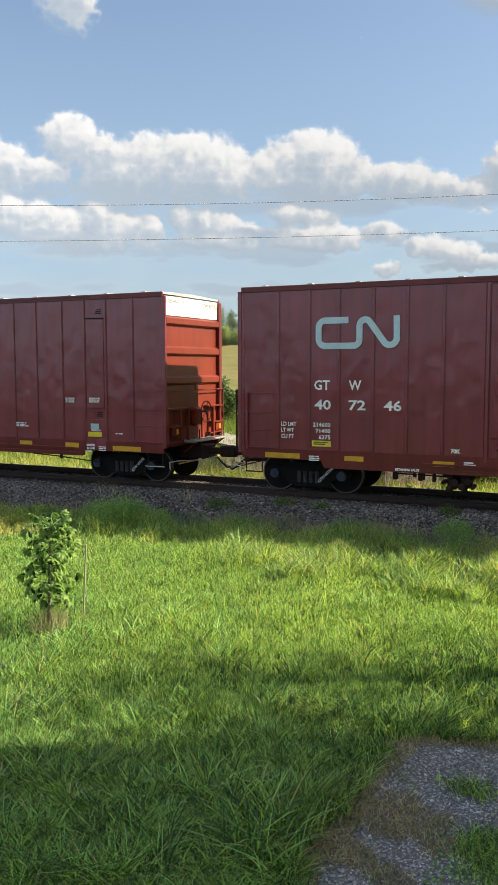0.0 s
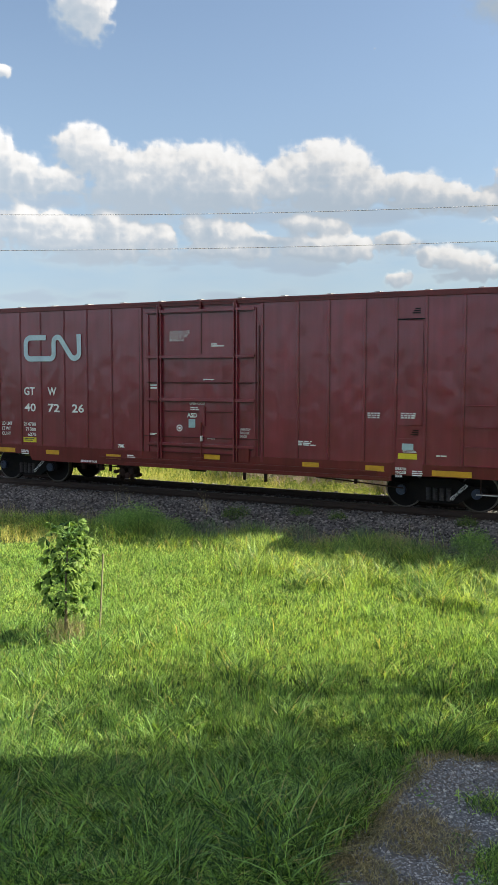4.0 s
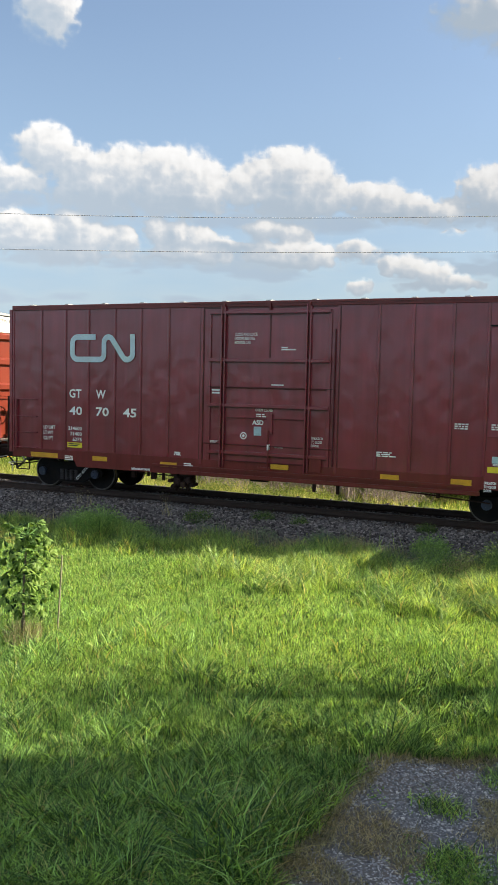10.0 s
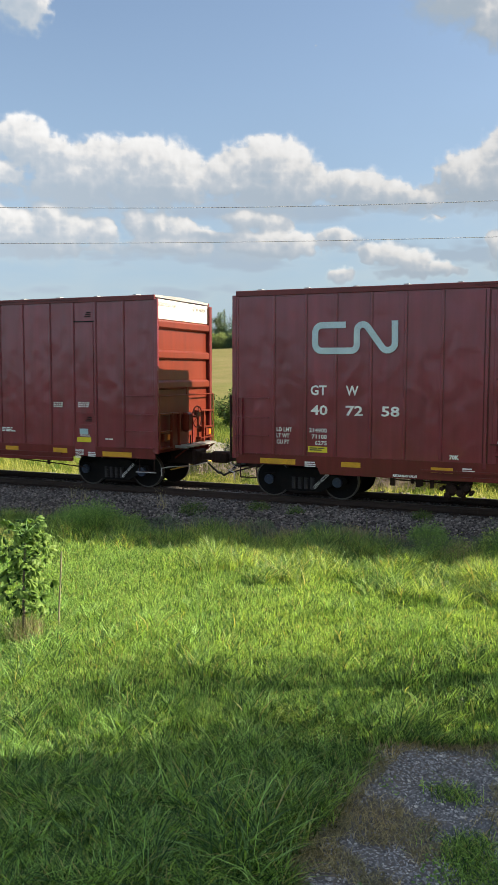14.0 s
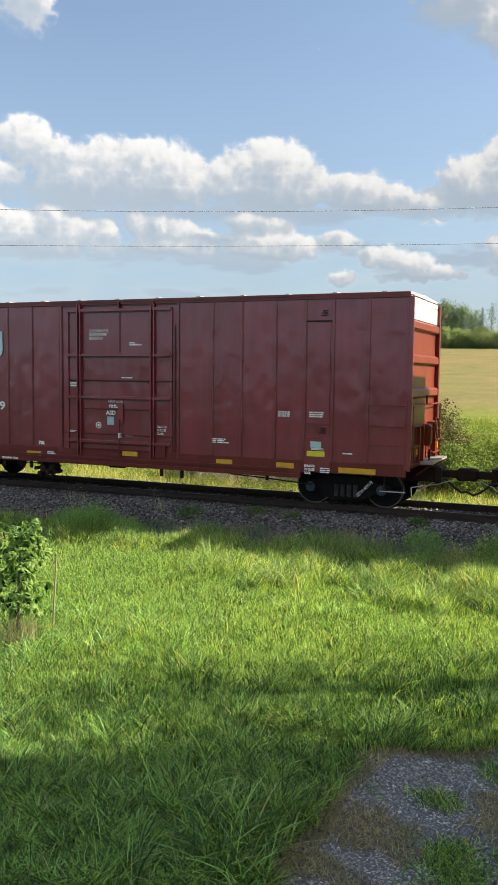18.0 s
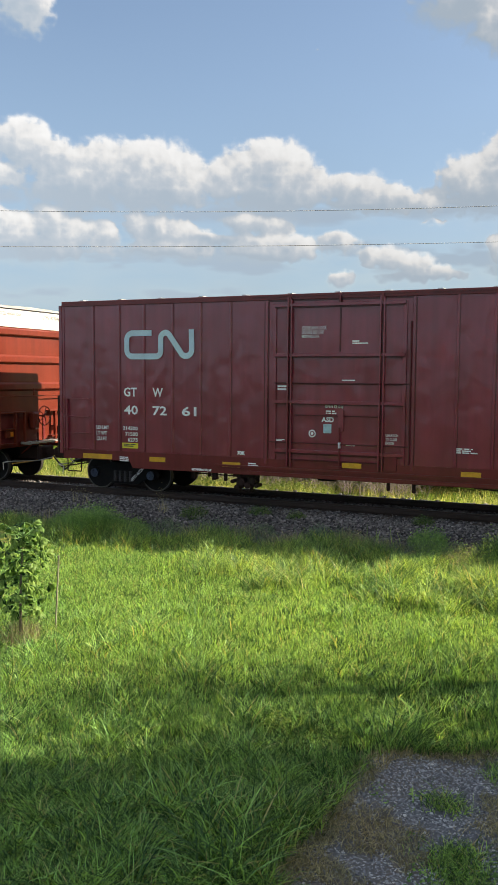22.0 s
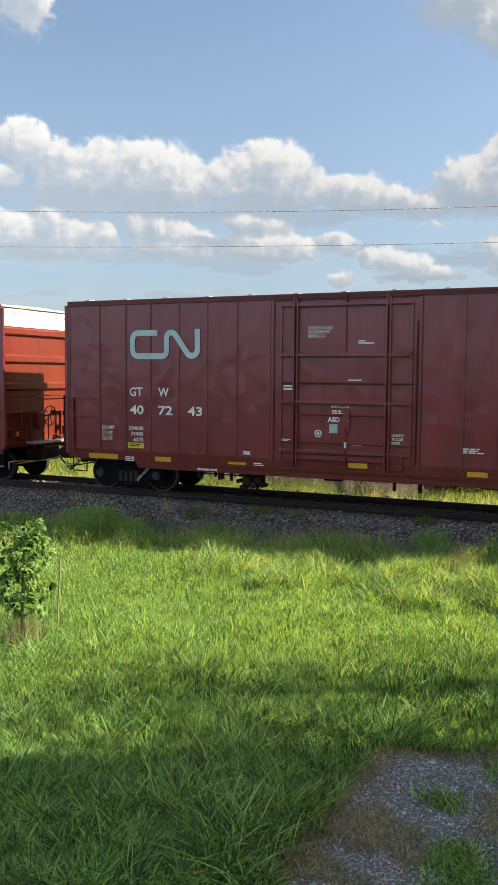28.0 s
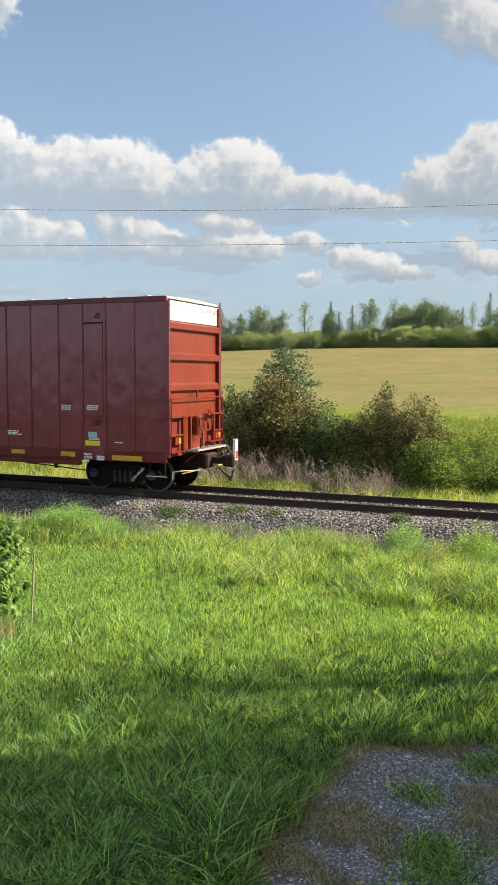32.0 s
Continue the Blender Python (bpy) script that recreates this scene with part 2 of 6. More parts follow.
WEED = leafy("green_weed", (0.12, 0.25, 0.10), (0.36, 0.57, 0.23), None, 0.5, 1.5, glow=(1.25, 1.15, 0.4))
DUSTY = leafy("dusty_weed", (0.10, 0.15, 0.11), (0.28, 0.37, 0.26), (0.36, 0.32, 0.26), 0.4, 1.5)
HERB = leafy("herb_leaf", (0.055, 0.11, 0.03), (0.3, 0.38, 0.10), None, 0.45, 1.0)
DRY = leafy("dry_grass", (0.19, 0.165, 0.09), (0.6, 0.53, 0.34), None, 0.3, 1.5)
SEEDING = leafy("seeding_grass", (0.28, 0.3, 0.09), (0.6, 0.58, 0.22), (0.6, 0.52, 0.3), 0.5, 0.7)
VERGE = leafy("verge_grass", (0.11, 0.17, 0.035), (0.33, 0.38, 0.10), (0.4, 0.34, 0.14), 0.45, 0.45, ((0.5, 0.66, 0.55), (1.2, 1.1, 1.0)))
SAPLING = leafy("sapling_leaf", (0.02, 0.06, 0.016), (0.19, 0.3, 0.075), None, 0.42, 3.0)
BUSH = leafy("bush_leaf", (0.026, 0.06, 0.02), (0.18, 0.27, 0.08), (0.24, 0.17, 0.08), 0.18, 0.7)
RUSSET = leafy("russet_leaf", (0.035, 0.048, 0.02), (0.30, 0.28, 0.11), (0.36, 0.2, 0.12), 0.18, 0.9)
# spruce, woods and hedge: distance haze put into lighter, greyer leaf colours
SPRUCE = leafy("hazed_spruce_needles", (0.055, 0.10, 0.075), (0.15, 0.22, 0.15), None, 0.4, 0.6)
WOODS = leafy("hazed_leaf", (0.085, 0.13, 0.085), (0.23, 0.31, 0.18), (0.26, 0.26, 0.17), 0.42, 0.05, ((0.75, 0.8, 0.85), (1.15, 1.1, 1.0)))
HEDGE = leafy("hazed_hedge_leaf", (0.2, 0.26, 0.14), (0.44, 0.50, 0.27), (0.42, 0.35, 0.23), 0.72, 0.06, ((0.72, 0.82, 0.85), (1.15, 1.05, 0.95)))


def ground_material():
    m, n, l, p = material("ground_cover")
    tc, sep = n.new("ShaderNodeTexCoord"), n.new("ShaderNodeSeparateXYZ")
    l.new(tc.outputs["Object"], sep.inputs[0])
    wob = noise_node(n, l, 0.25, 4)

    def zone(a, b, jitter):
        add = n.new("ShaderNodeMath")
        add.operation = "MULTIPLY_ADD"
        l.new(wob, add.inputs[0])
        add.inputs[1].default_value = jitter
        l.new(sep.outputs["Y"], add.inputs[2])
        r = n.new("ShaderNodeMapRange")
        r.inputs[1].default_value, r.inputs[2].default_value = a + jitter / 2, b + jitter / 2
        l.new(add.outputs[0], r.inputs[0])
        return r.outputs[0]

    lawn = ramp_node(n, l, noise_node(n, l, 7, 5, 0.65), [(0.3, (0.012, 0.02, 0.008)), (0.7, (0.035, 0.06, 0.016))])
    stone = ramp_node(n, l, noise_node(n, l, 26, 3), [(0.35, (0.025, 0.023, 0.024)), (0.68, (0.13, 0.12, 0.12))])
    verge = ramp_node(n, l, noise_node(n, l, 1.2, 5, 0.65), [(0.3, (0.075, 0.11, 0.016)), (0.7, (0.18, 0.215, 0.04))])
    streaks = noise_node(n, l, 0.1, 6, 0.7, stretch=(0.9, 1.0, 1), distort=0.7)
    fine = noise_node(n, l, 1.6, 4, 0.7, stretch=(0.5, 1.2, 1))
    field = ramp_node(n, l, streaks, [(0.3, (0.115, 0.115, 0.045)), (0.45, (0.145, 0.135, 0.06)), (0.58, (0.165, 0.143, 0.07)), (0.72, (0.185, 0.16, 0.083))])
    field = mix_node(n, l, 0.8, field, ramp_node(n, l, noise_node(n, l, 0.028, 5, 0.65, stretch=(1.0, 0.7, 1), distort=0.5), [(0.36, (0.86, 1.0, 0.78)), (0.5, (1.0, 1.0, 1.0)), (0.64, (1.08, 1.0, 1.0))]), "MULTIPLY")
    field = mix_node(n, l, 0.55, field, ramp_node(n, l, fine, [(0.3, (0.7, 0.75, 0.6)), (0.7, (1.2, 1.18, 1.15))]), "MULTIPLY")
    c = mix_node(n, l, zone(-2.3, -1.9, 0.6), lawn, stone)
    c = mix_node(n, l, zone(4.4, 5.2, 0.6), c, verge)
    c = mix_node(n, l, zone(46, 60, 12), c, field)
    l.new(c, p.inputs["Base Color"])
    p.inputs["Roughness"].default_value = 1.0
    p.inputs["Specular IOR Level"].default_value = 0.047
    l.new(bump_node(n, l, noise_node(n, l, 9, 4), 0.7, 0.06), p.inputs["Normal"])
    return m


GROUND = ground_material()


# ---- building helpers ----
def tagged_new(name, data=None, label="", category="", group="", kind=""):
    return tagged(new(name, data), label, category, group, kind)


def part(name, bm, mat, parent, label="", smooth=False):
    """One mesh object from a bmesh, under a thing or a part."""
    me = bpy.data.meshes.new(name)
    bm.to_mesh(me)
    bm.free()
    me.materials.append(mat)
    if smooth:
        me.polygons.foreach_set("use_smooth", [True] * len(me.polygons))
    ob = new(name, me)
    ob.parent = parent
    if label:
        ob["label"] = label
    return ob


def put(name, me, parent, m=None, label=""):
    """Another object on a mesh that exists."""
    ob = new(name, me)
    ob.parent = parent
    if m is not None:
        ob.matrix_basis = m
    if label:
        ob["label"] = label
    return ob


def np_mesh(name, V, F, mat):
    """A mesh from arrays of corners and triangles."""
    me = bpy.data.meshes.new(name)
    V, F = np.asarray(V, np.float32), np.asarray(F, np.int32)
    me.vertices.add(len(V))
    me.vertices.foreach_set("co", V.ravel())
    me.loops.add(F.size)
    me.loops.foreach_set("vertex_index", F.ravel())
    me.polygons.add(len(F))
    me.polygons.foreach_set("loop_start", np.arange(0, F.size, 3, dtype=np.int32))
    me.update(calc_edges=True)
    me.materials.append(mat)
    return me


def box(bm, x0, x1, y0, y1, z0, z1, bevel=0.0):
    r = bmesh.ops.create_cube(bm, size=1, matrix=Matrix.LocRotScale(((x0 + x1) / 2, (y0 + y1) / 2, (z0 + z1) / 2), None, (x1 - x0, y1 - y0, z1 - z0)))
    if bevel:
        es = list({e for v in r["verts"] for e in v.link_edges})
        bmesh.ops.bevel(bm, geom=es, offset=bevel, segments=1, affect="EDGES")
    return bm


def boxed(*a, **k):
    return box(bmesh.new(), *a, **k)


def tube(bm, a, b, r0, r1=None, n=8):
    """A straight round bar from a to b."""
    a, b = Vector(a), Vector(b)
    d = b - a
    m = Matrix.Translation((a + b) / 2) @ d.to_track_quat("Z", "Y").to_matrix().to_4x4()
    bmesh.ops.create_cone(bm, cap_ends=True, segments=n, radius1=r0, radius2=r0 if r1 is None else r1, depth=d.length, matrix=m)
    return bm


def pipe(bm, pts, r, n=6):
    for a, b in zip(pts, pts[1:]):
        tube(bm, a, b, r, n=n)
    return bm


def extrude_profile(bm, profile, x0, x1):
    """A closed outline of (y, z) run along x."""
    a = [bm.verts.new((x0, y, z)) for y, z in profile]
    b = [bm.verts.new((x1, y, z)) for y, z in profile]
    k = len(profile)
    for i in range(k):
        bm.faces.new((a[i], a[(i + 1) % k], b[(i + 1) % k], b[i]))
    bm.faces.new(a[::-1])
    bm.faces.new(b)
    bmesh.ops.recalc_face_normals(bm, faces=bm.faces)
    return bm


def blades(P, h, w, bend, seg=2, rng=np.random):
    """Grass blades rooted at P, of heights h and widths w, leaning by bend; arrays of corners and triangles."""
    k = len(P)
    face, way = rng.uniform(0, 2 * np.pi, k), rng.uniform(0, 2 * np.pi, k)
    side = np.stack([np.cos(face), np.sin(face), 0 * face], 1)
    lean = np.stack([np.cos(way), np.sin(way), 0 * way], 1)
    V = []
    for i in range(seg + 1):
        t = i / seg
        c = P + np.outer(h * (t - 0.35 * bend * t * t), (0, 0, 1)) + lean * (h * bend * t ** 1.8)[:, None]
        if i < seg:
            half = side * (w * (1 - 0.55 * t) / 2)[:, None]
            V += [c - half, c + half]
        else:
            V.append(c)
    V = np.stack(V, 1)
    nv = V.shape[1]
    tri = []
    for i in range(seg - 1):
        a = 2 * i
        tri += [(a, a + 1, a + 3), (a, a + 3, a + 2)]
    a = 2 * (seg - 1)
    tri.append((a, a + 1, a + 2))
    F = (np.arange(k)[:, None, None] * nv + np.array(tri)[None]).reshape(-1, 3)
    return V.reshape(-1, 3), F


def leaves(P, size, rng, up=0.4, narrow=0.55):
    """Small folded leaves (four corners, two triangles) at P."""
    k = len(P)
    d = rng.normal(size=(k, 3))
    d[:, 2] *= 0.6
    d /= np.linalg.norm(d, axis=1, keepdims=True)
    s = rng.normal(size=(k, 3))
    s = np.cross(d, s + np.array([0, 0, up]))
    s /= np.linalg.norm(s, axis=1, keepdims=True) + 1e-9
    size = np.asarray(size).reshape(-1, 1) * np.ones((k, 1))
    nrm = np.cross(d, s)
    V = np.stack([P, P + (d * 0.5 + s * narrow / 2 + nrm * 0.12) * size, P + d * size, P + (d * 0.5 - s * narrow / 2 + nrm * 0.12) * size], 1)
    F = (np.arange(k)[:, None, None] * 4 + np.array([(0, 1, 2), (0, 2, 3)])[None]).reshape(-1, 3)
    return V.reshape(-1, 3), F


def merge(pieces):
    V, F, k = [], [], 0
    for v, f in pieces:
        V.append(v)
        F.append(f + k)
        k += len(v)
    return np.concatenate(V), np.concatenate(F)


def stones(P, r, rng, flat=0.7):
    """Broken stones: boxes pushed out of shape."""
    k = len(P)
    c = np.array([(x, y, z) for x in (-1, 1) for y in (-1, 1) for z in (-1, 1)], float)
    V = c[None] * rng.uniform(0.45, 1.0, (k, 8, 3))
    V[:, :, 2] *= flat
    a, b = rng.uniform(0, 6.28, k), rng.uniform(-0.6, 0.6, k)
    ca, sa_, cb, sb = np.cos(a), np.sin(a), np.cos(b), np.sin(b)
    x, y, z = V[..., 0], V[..., 1], V[..., 2]
    x, z = x * cb[:, None] - z * sb[:, None], x * sb[:, None] + z * cb[:, None]
    x, y = x * ca[:, None] - y * sa_[:, None], x * sa_[:, None] + y * ca[:, None]
    V = np.stack([x, y, z], -1) * np.asarray(r).reshape(-1, 1, 1) + P[:, None]
    q = [(0, 1, 3, 2), (4, 6, 7, 5), (0, 4, 5, 1), (2, 3, 7, 6), (0, 2, 6, 4), (1, 5, 7, 3)]
    tri = np.array([t for a, b, c2, d in q for t in ((a, b, c2), (a, c2, d))])
    F = (np.arange(k)[:, None, None] * 8 + tri[None]).reshape(-1, 3)
    return V.reshape(-1, 3), F


GLYPHS = {}


def lettering(text, height, mat, bold=0.0, width=None):
    """Flat lettering as a mesh in the x-z plane, facing -y, its lower left corner at the origin."""
    key = (text, height, mat.name, bold, width)
    if key not in GLYPHS:
        cu = bpy.data.curves.new("lettering", "FONT")
        cu.body, cu.size, cu.offset, cu.resolution_u = text, height / 0.69, bold, 2
        cu.space_line = 1.0
        ob = new("lettering", cu)
        me = bpy.data.meshes.new_from_object(ob.evaluated_get(bpy.context.evaluated_depsgraph_get()))
        bpy.data.objects.remove(ob)
        me.transform(Matrix.Rotation(radians(90), 4, "X"))
        if width:
            xs = [v.co.x for v in me.vertices]
            me.transform(Matrix.Diagonal((width / (max(xs) - min(xs)), 1, 1, 1)) @ Matrix.Translation((-min(xs), 0, 0)))
        me.materials.clear()
        me.materials.append(mat)
        GLYPHS[key] = me
    return GLYPHS[key]


# ---- the ground: lawn, ballast bank, verge and rising field in one sheet ----
PROFILE_Y = np.array([-4000, -60, -2.6, -0.6, 3.7, 5.6, 12, 30, 44, 62, 90, 125, 165, 205, 260, 700, 4000.0])
PROFILE_Z = np.array([-0.6, -0.6, -0.6, -0.2, -0.2, -0.85, -0.95, -0.85, -0.5, 0.8, 2.3, 4.4, 7.4, 10.3, 11.6, 13, 13.0])


def ground_z(x, y):
    x, y = np.asarray(x, float), np.asarray(y, float)
    z = np.interp(y, PROFILE_Y, PROFILE_Z)
    on_bank = np.clip((y + 3.0) / 0.6, 0, 1) * np.clip((6.2 - y) / 0.6, 0, 1)
    lump = 0.05 * np.sin(x * 1.3 + 0.7 * y) * np.sin(y * 1.1 - 0.4 * x) + 0.03 * np.sin(x * 3.1 + 1) * np.sin(y * 2.7)
    roll = np.clip((y - 50) / 100, 0, 1) * 0.8 * np.sin(x / 37.0 + 0.5) * np.sin(y / 41.0)
    roll = roll + np.clip((y - 60) / 140, 0, 1) * 0.0125 * np.clip(x + 25, -200, 40)
    return z + lump * (1 - on_bank) * np.clip((60 - y) / 30, 0.0, 1) + roll


def build_ground():
    xs = np.unique(np.concatenate([np.linspace(-4000, -200, 20), np.linspace(-200, 120, 81), np.linspace(-24, 8, 129), np.linspace(120, 4000, 20)]))
    ys = np.unique(np.concatenate([np.linspace(-4000, -60, 14), np.linspace(-60, -18, 22), np.linspace(-18, 8, 157), np.linspace(8, 60, 80), np.linspace(60, 300, 90), np.linspace(300, 4000, 30)]))
    X, Y = np.meshgrid(xs, ys)
    V = np.stack([X, Y, ground_z(X, Y)], -1).reshape(-1, 3)
    i = (np.arange(len(ys) - 1)[:, None] * len(xs) + np.arange(len(xs) - 1)[None]).ravel()
    w = len(xs)
    F = np.concatenate([np.stack([i, i + 1, i + w + 1], 1), np.stack([i, i + w + 1, i + w], 1)])
    me = np_mesh("ground", V, F, GROUND)
    me.polygons.foreach_set("use_smooth", [True] * len(me.polygons))
    tagged_new("ground", me, "grassy ground with lawn, ballast bank and a yellow hayfield rising behind", "ground", kind="structure")


build_ground()


# ---- the track ----
def build_track():
    track = tagged_new("railway_track", None, "single railway track with rusty rails on grey crushed ballast", "railway track", kind="structure")
    prof = [(-0.07, -0.172), (0.07, -0.172), (0.07, -0.16), (0.012, -0.135), (0.010, -0.045), (0.037, -0.03), (0.037, -0.004), (0.03, 0), (-0.03, 0), (-0.037, -0.004), (-0.037, -0.03), (-0.010, -0.045), (-0.012, -0.135), (-0.07, -0.16)]
    top = [(-0.026, -0.001), (0.026, -0.001), (0.026, 0.002), (-0.026, 0.002)]
    for y in (1.6 - 0.7545, 1.6 + 0.7545):
        rail = part("rail", extrude_profile(bmesh.new(), [(y + a, b) for a, b in prof], -420, 320), RAIL_STEEL, track, "rusty steel rail")
        part("rail_head", extrude_profile(bmesh.new(), [(y + a, b) for a, b in top], -420, 320), TREAD, rail, "polished running surface")
    me = None
    for i in range(150):
        x = -58 + i * 0.53
        m = pose(x, 1.6 + 0.03 * math.sin(i * 7.7), -0.262, 0, 0, 0.6 * math.sin(i * 3.1))
        if me is None:
            tie = part("tie", boxed(-0.115, 0.115, -1.3, 1.3, -0.09, 0.09, bevel=0.012), TIE_WOOD, track)
            me, tie.matrix_basis = tie.data, m
        else:
            put("tie", me, track, m)
    # tie plates and joint bars on the near rail
    bm = boxed(-0.09, 0.09, -0.17, 0.17, -0.172, -0.158)
    plate = part("tie_plate", bm, RAIL_STEEL, track)
    plate.matrix_basis = pose(-58, 1.6 - 0.7545, 0)
    for i in range(60, 125):
        put("tie_plate", plate.data, track, pose(-58 + i * 0.53, 1.6 - 0.7545, 0))
    bm = boxed(-0.3, 0.3, -0.03, -0.012, -0.13, -0.045)
    for k in range(4):
        tube(bm, (-0.22 + 0.147 * k, -0.03, -0.09), (-0.22 + 0.147 * k, -0.05, -0.09), 0.016)
    bar = part("joint_bar", bm, RAIL_STEEL, track)
    bar.matrix_basis = pose(-3.2, 1.6 - 0.7545, 0)
    put("joint_bar", bar.data, track, pose(-15.1, 1.6 - 0.7545, 0))


build_track()


def build_ballast():
    rng = np.random.RandomState(5)

    def heap(k, x0, x1, y0, y1, r0, r1, dip=0.0):
        P = np.stack([rng.uniform(x0, x1, k), rng.uniform(y0, y1, k), np.zeros(k)], 1)
        P[:, 2] = ground_z(P[:, 0], P[:, 1]) + rng.uniform(-0.015, 0.03, k) + dip
        return stones(P, rng.uniform(r0, r1, k), rng)

    near = heap(56000, -24, 6, -2.6, 0.75, 0.012, 0.035)
    between = heap(9000, -24, 6, 0.95, 2.25, 0.016, 0.036, 0.01)
    far = heap(2500, -26, 6, 2.45, 5.0, 0.02, 0.045)
    tagged_new("ballast_stones", np_mesh("ballast_stones", *merge([near, between, far]), BALLAST), "grey and brown crushed ballast stones along the rails", "ballast", kind="stuff")


build_ballast()


# ---- boxcars ----
HX, HY = 7.76, 1.56     # half the body's length and width
FRONT_RIBS = (0.99, 1.80, 2.55, 3.39, 4.19, 5.02)
REAR_RIBS = (10.56, 11.36, 12.26, 13.02, 13.72, 14.58)


def emblem_bm():
    """The road's emblem: one band that runs on in round bends, as a flat outline."""
    w, h, b = 2.03, 0.75, 0.15
    path, r = [], 0.2

    def arc(cx, cz, rr, a0, a1, k=7):
        for i in range(k + 1):
            a = radians(a0 + (a1 - a0) * i / k)
            path.append((cx + rr * math.cos(a), cz + rr * math.sin(a)))

    t = b / 2
    path.append((0.80, h - t))
    arc(r + t - 0.05, h - t - 0.17, 0.17, 90, 180)
    arc(r + t - 0.05, t + 0.17, 0.17, 180, 270)
    arc(0.93, t + 0.14, 0.14, 270, 360)
    arc(1.21, h - t - 0.14, 0.14, 180, 38)
    arc(1.80, t + 0.17, 0.165, 222, 360)
    path.append((w - t, h))
    bm = bmesh.new()
    left, right = [], []
    for i, (x, z) in enumerate(path):
        x0, z0 = path[max(i - 1, 0)]
        x1, z1 = path[min(i + 1, len(path) - 1)]
        d = Vector((x1 - x0, z1 - z0)).normalized() * t
        left.append(bm.verts.new((x - d.y, 0, z + d.x)))
        right.append(bm.verts.new((x + d.y, 0, z - d.x)))
    for i in range(len(path) - 1):
        bm.faces.new((right[i], right[i + 1], left[i + 1], left[i]))
    bmesh.ops.recalc_face_normals(bm, faces=bm.faces)
    return bm


def bars(rows, x, z, width, height, gap=0.6):
    """Writing too small to read: rows of short bars. rows: for each line, the lengths of its words."""
    bm = bmesh.new()
    step = height / len(rows)
    for i, words in enumerate(rows):
        at = x
        for wd in words:
            box(bm, at, at + wd * width, -0.001, 0.001, z - (i + gap) * step, z - i * step)
            at += (wd + 0.06) * width
    return bm


def build_truck(car, cx):
    truck = part("truck", boxed(cx - 0.16, cx + 0.16, -1.0, 1.0, 0.42, 0.66, bevel=0.02), UNDER, car, "four-wheel freight truck, grimy black")
    prof = [(-1.12, 0.50), (-1.05, 0.60), (-0.72, 0.62), (-0.42, 0.76), (0.42, 0.76), (0.72, 0.62), (1.05, 0.60), (1.12, 0.50), (1.08, 0.38), (0.72, 0.36), (0.45, 0.20), (-0.45, 0.20), (-0.72, 0.36), (-1.08, 0.38)]
    for s in (-1, 1):
        bm = bmesh.new()
        a = [bm.verts.new((cx + x, s * 1.08, z)) for x, z in prof]
        b = [bm.verts.new((cx + x, s * 0.95, z)) for x, z in prof]
        for i in range(len(prof)):
            j = (i + 1) % len(prof)
            bm.faces.new((a[i], a[j], b[j], b[i]))
        bm.faces.new(a)
        bm.faces.new(b[::-1])
        bmesh.ops.recalc_face_normals(bm, faces=bm.faces)
        part("side_frame", bm, UNDER, truck, "cast steel side frame")
        for k in range(4) if s < 0 else ():
            bm = bmesh.new()
            x = cx - 0.24 + 0.16 * k
            rings = []
            for j in range(13):
                r = 0.065 if j % 2 else 0.046
                rings.append([bm.verts.new((x + r * math.cos(a * 0.785), s * 1.085 + r * math.sin(a * 0.785), 0.25 + j * 0.025)) for a in range(8)])
            for lo, hi in zip(rings, rings[1:]):
                for a in range(8):
                    bm.faces.new((lo[a], lo[(a + 1) % 8], hi[(a + 1) % 8], hi[a]))
            part("coil_spring", bm, SPRING_STEEL, truck, "dusty coil spring")
        for dx in (-0.889, 0.889):
            bm = tube(bmesh.new(), (cx + dx, s * 1.04, 0.457), (cx + dx, s * 1.16, 0.457), 0.12, n=14)
            for k in range(3):
                a = k * 2.094
                tube(bm, (cx + dx + 0.06 * math.cos(a), s * 1.16, 0.457 + 0.06 * math.sin(a)), (cx + dx + 0.06 * math.cos(a), s * 1.18, 0.457 + 0.06 * math.sin(a)), 0.022, n=6)
            part("axle_cap", bm, GREASE, truck, "bearing end cap")
    for dx in (-0.889, 0.889):
        bm = tube(bmesh.new(), (0, -0.95, 0), (0, 0.95, 0), 0.08, n=10)
        for s in (-1, 1):
            y = s * 0.755
            tube(bm, (0, y - s * 0.065, 0), (0, y + s * 0.065, 0), 0.457, n=36)
            tube(bm, (0, y - s * 0.09, 0), (0, y - s * 0.062, 0), 0.482, n=36)
            tube(bm, (0, y + s * 0.064, 0), (0, y + s * 0.085, 0), 0.14, n=16)
            for k in range(6):
                a = k * 1.047
                tube(bm, (0.25 * math.cos(a), y + s * 0.064, 0.25 * math.sin(a)), (0.25 * math.cos(a), y + s * 0.07, 0.25 * math.sin(a)), 0.04, n=8)
        ws = part("wheelset", bm, UNDER, truck, "pair of steel wheels on an axle")
        ws.location = (cx + dx, 0, 0.457)
        for s in (-1, 1):
            bm = bmesh.new()
            y = s * 0.755
            bmesh.ops.create_cone(bm, cap_ends=False, segments=36, radius1=0.4585, radius2=0.4585, depth=0.12, matrix=Matrix.Translation((0, y, 0)) @ Matrix.Rotation(radians(90), 4, "X"))
            ring = [[bm.verts.new((r * math.cos(k * 0.17453), y + s * 0.0665, r * math.sin(k * 0.17453))) for k in range(36)] for r in (0.425, 0.4585)]
            for k in range(36):
                bm.faces.new((ring[0][k], ring[0][(k + 1) % 36], ring[1][(k + 1) % 36], ring[1][k]))
            part("tread", bm, TREAD, ws, "bright worn tread")
    return truck


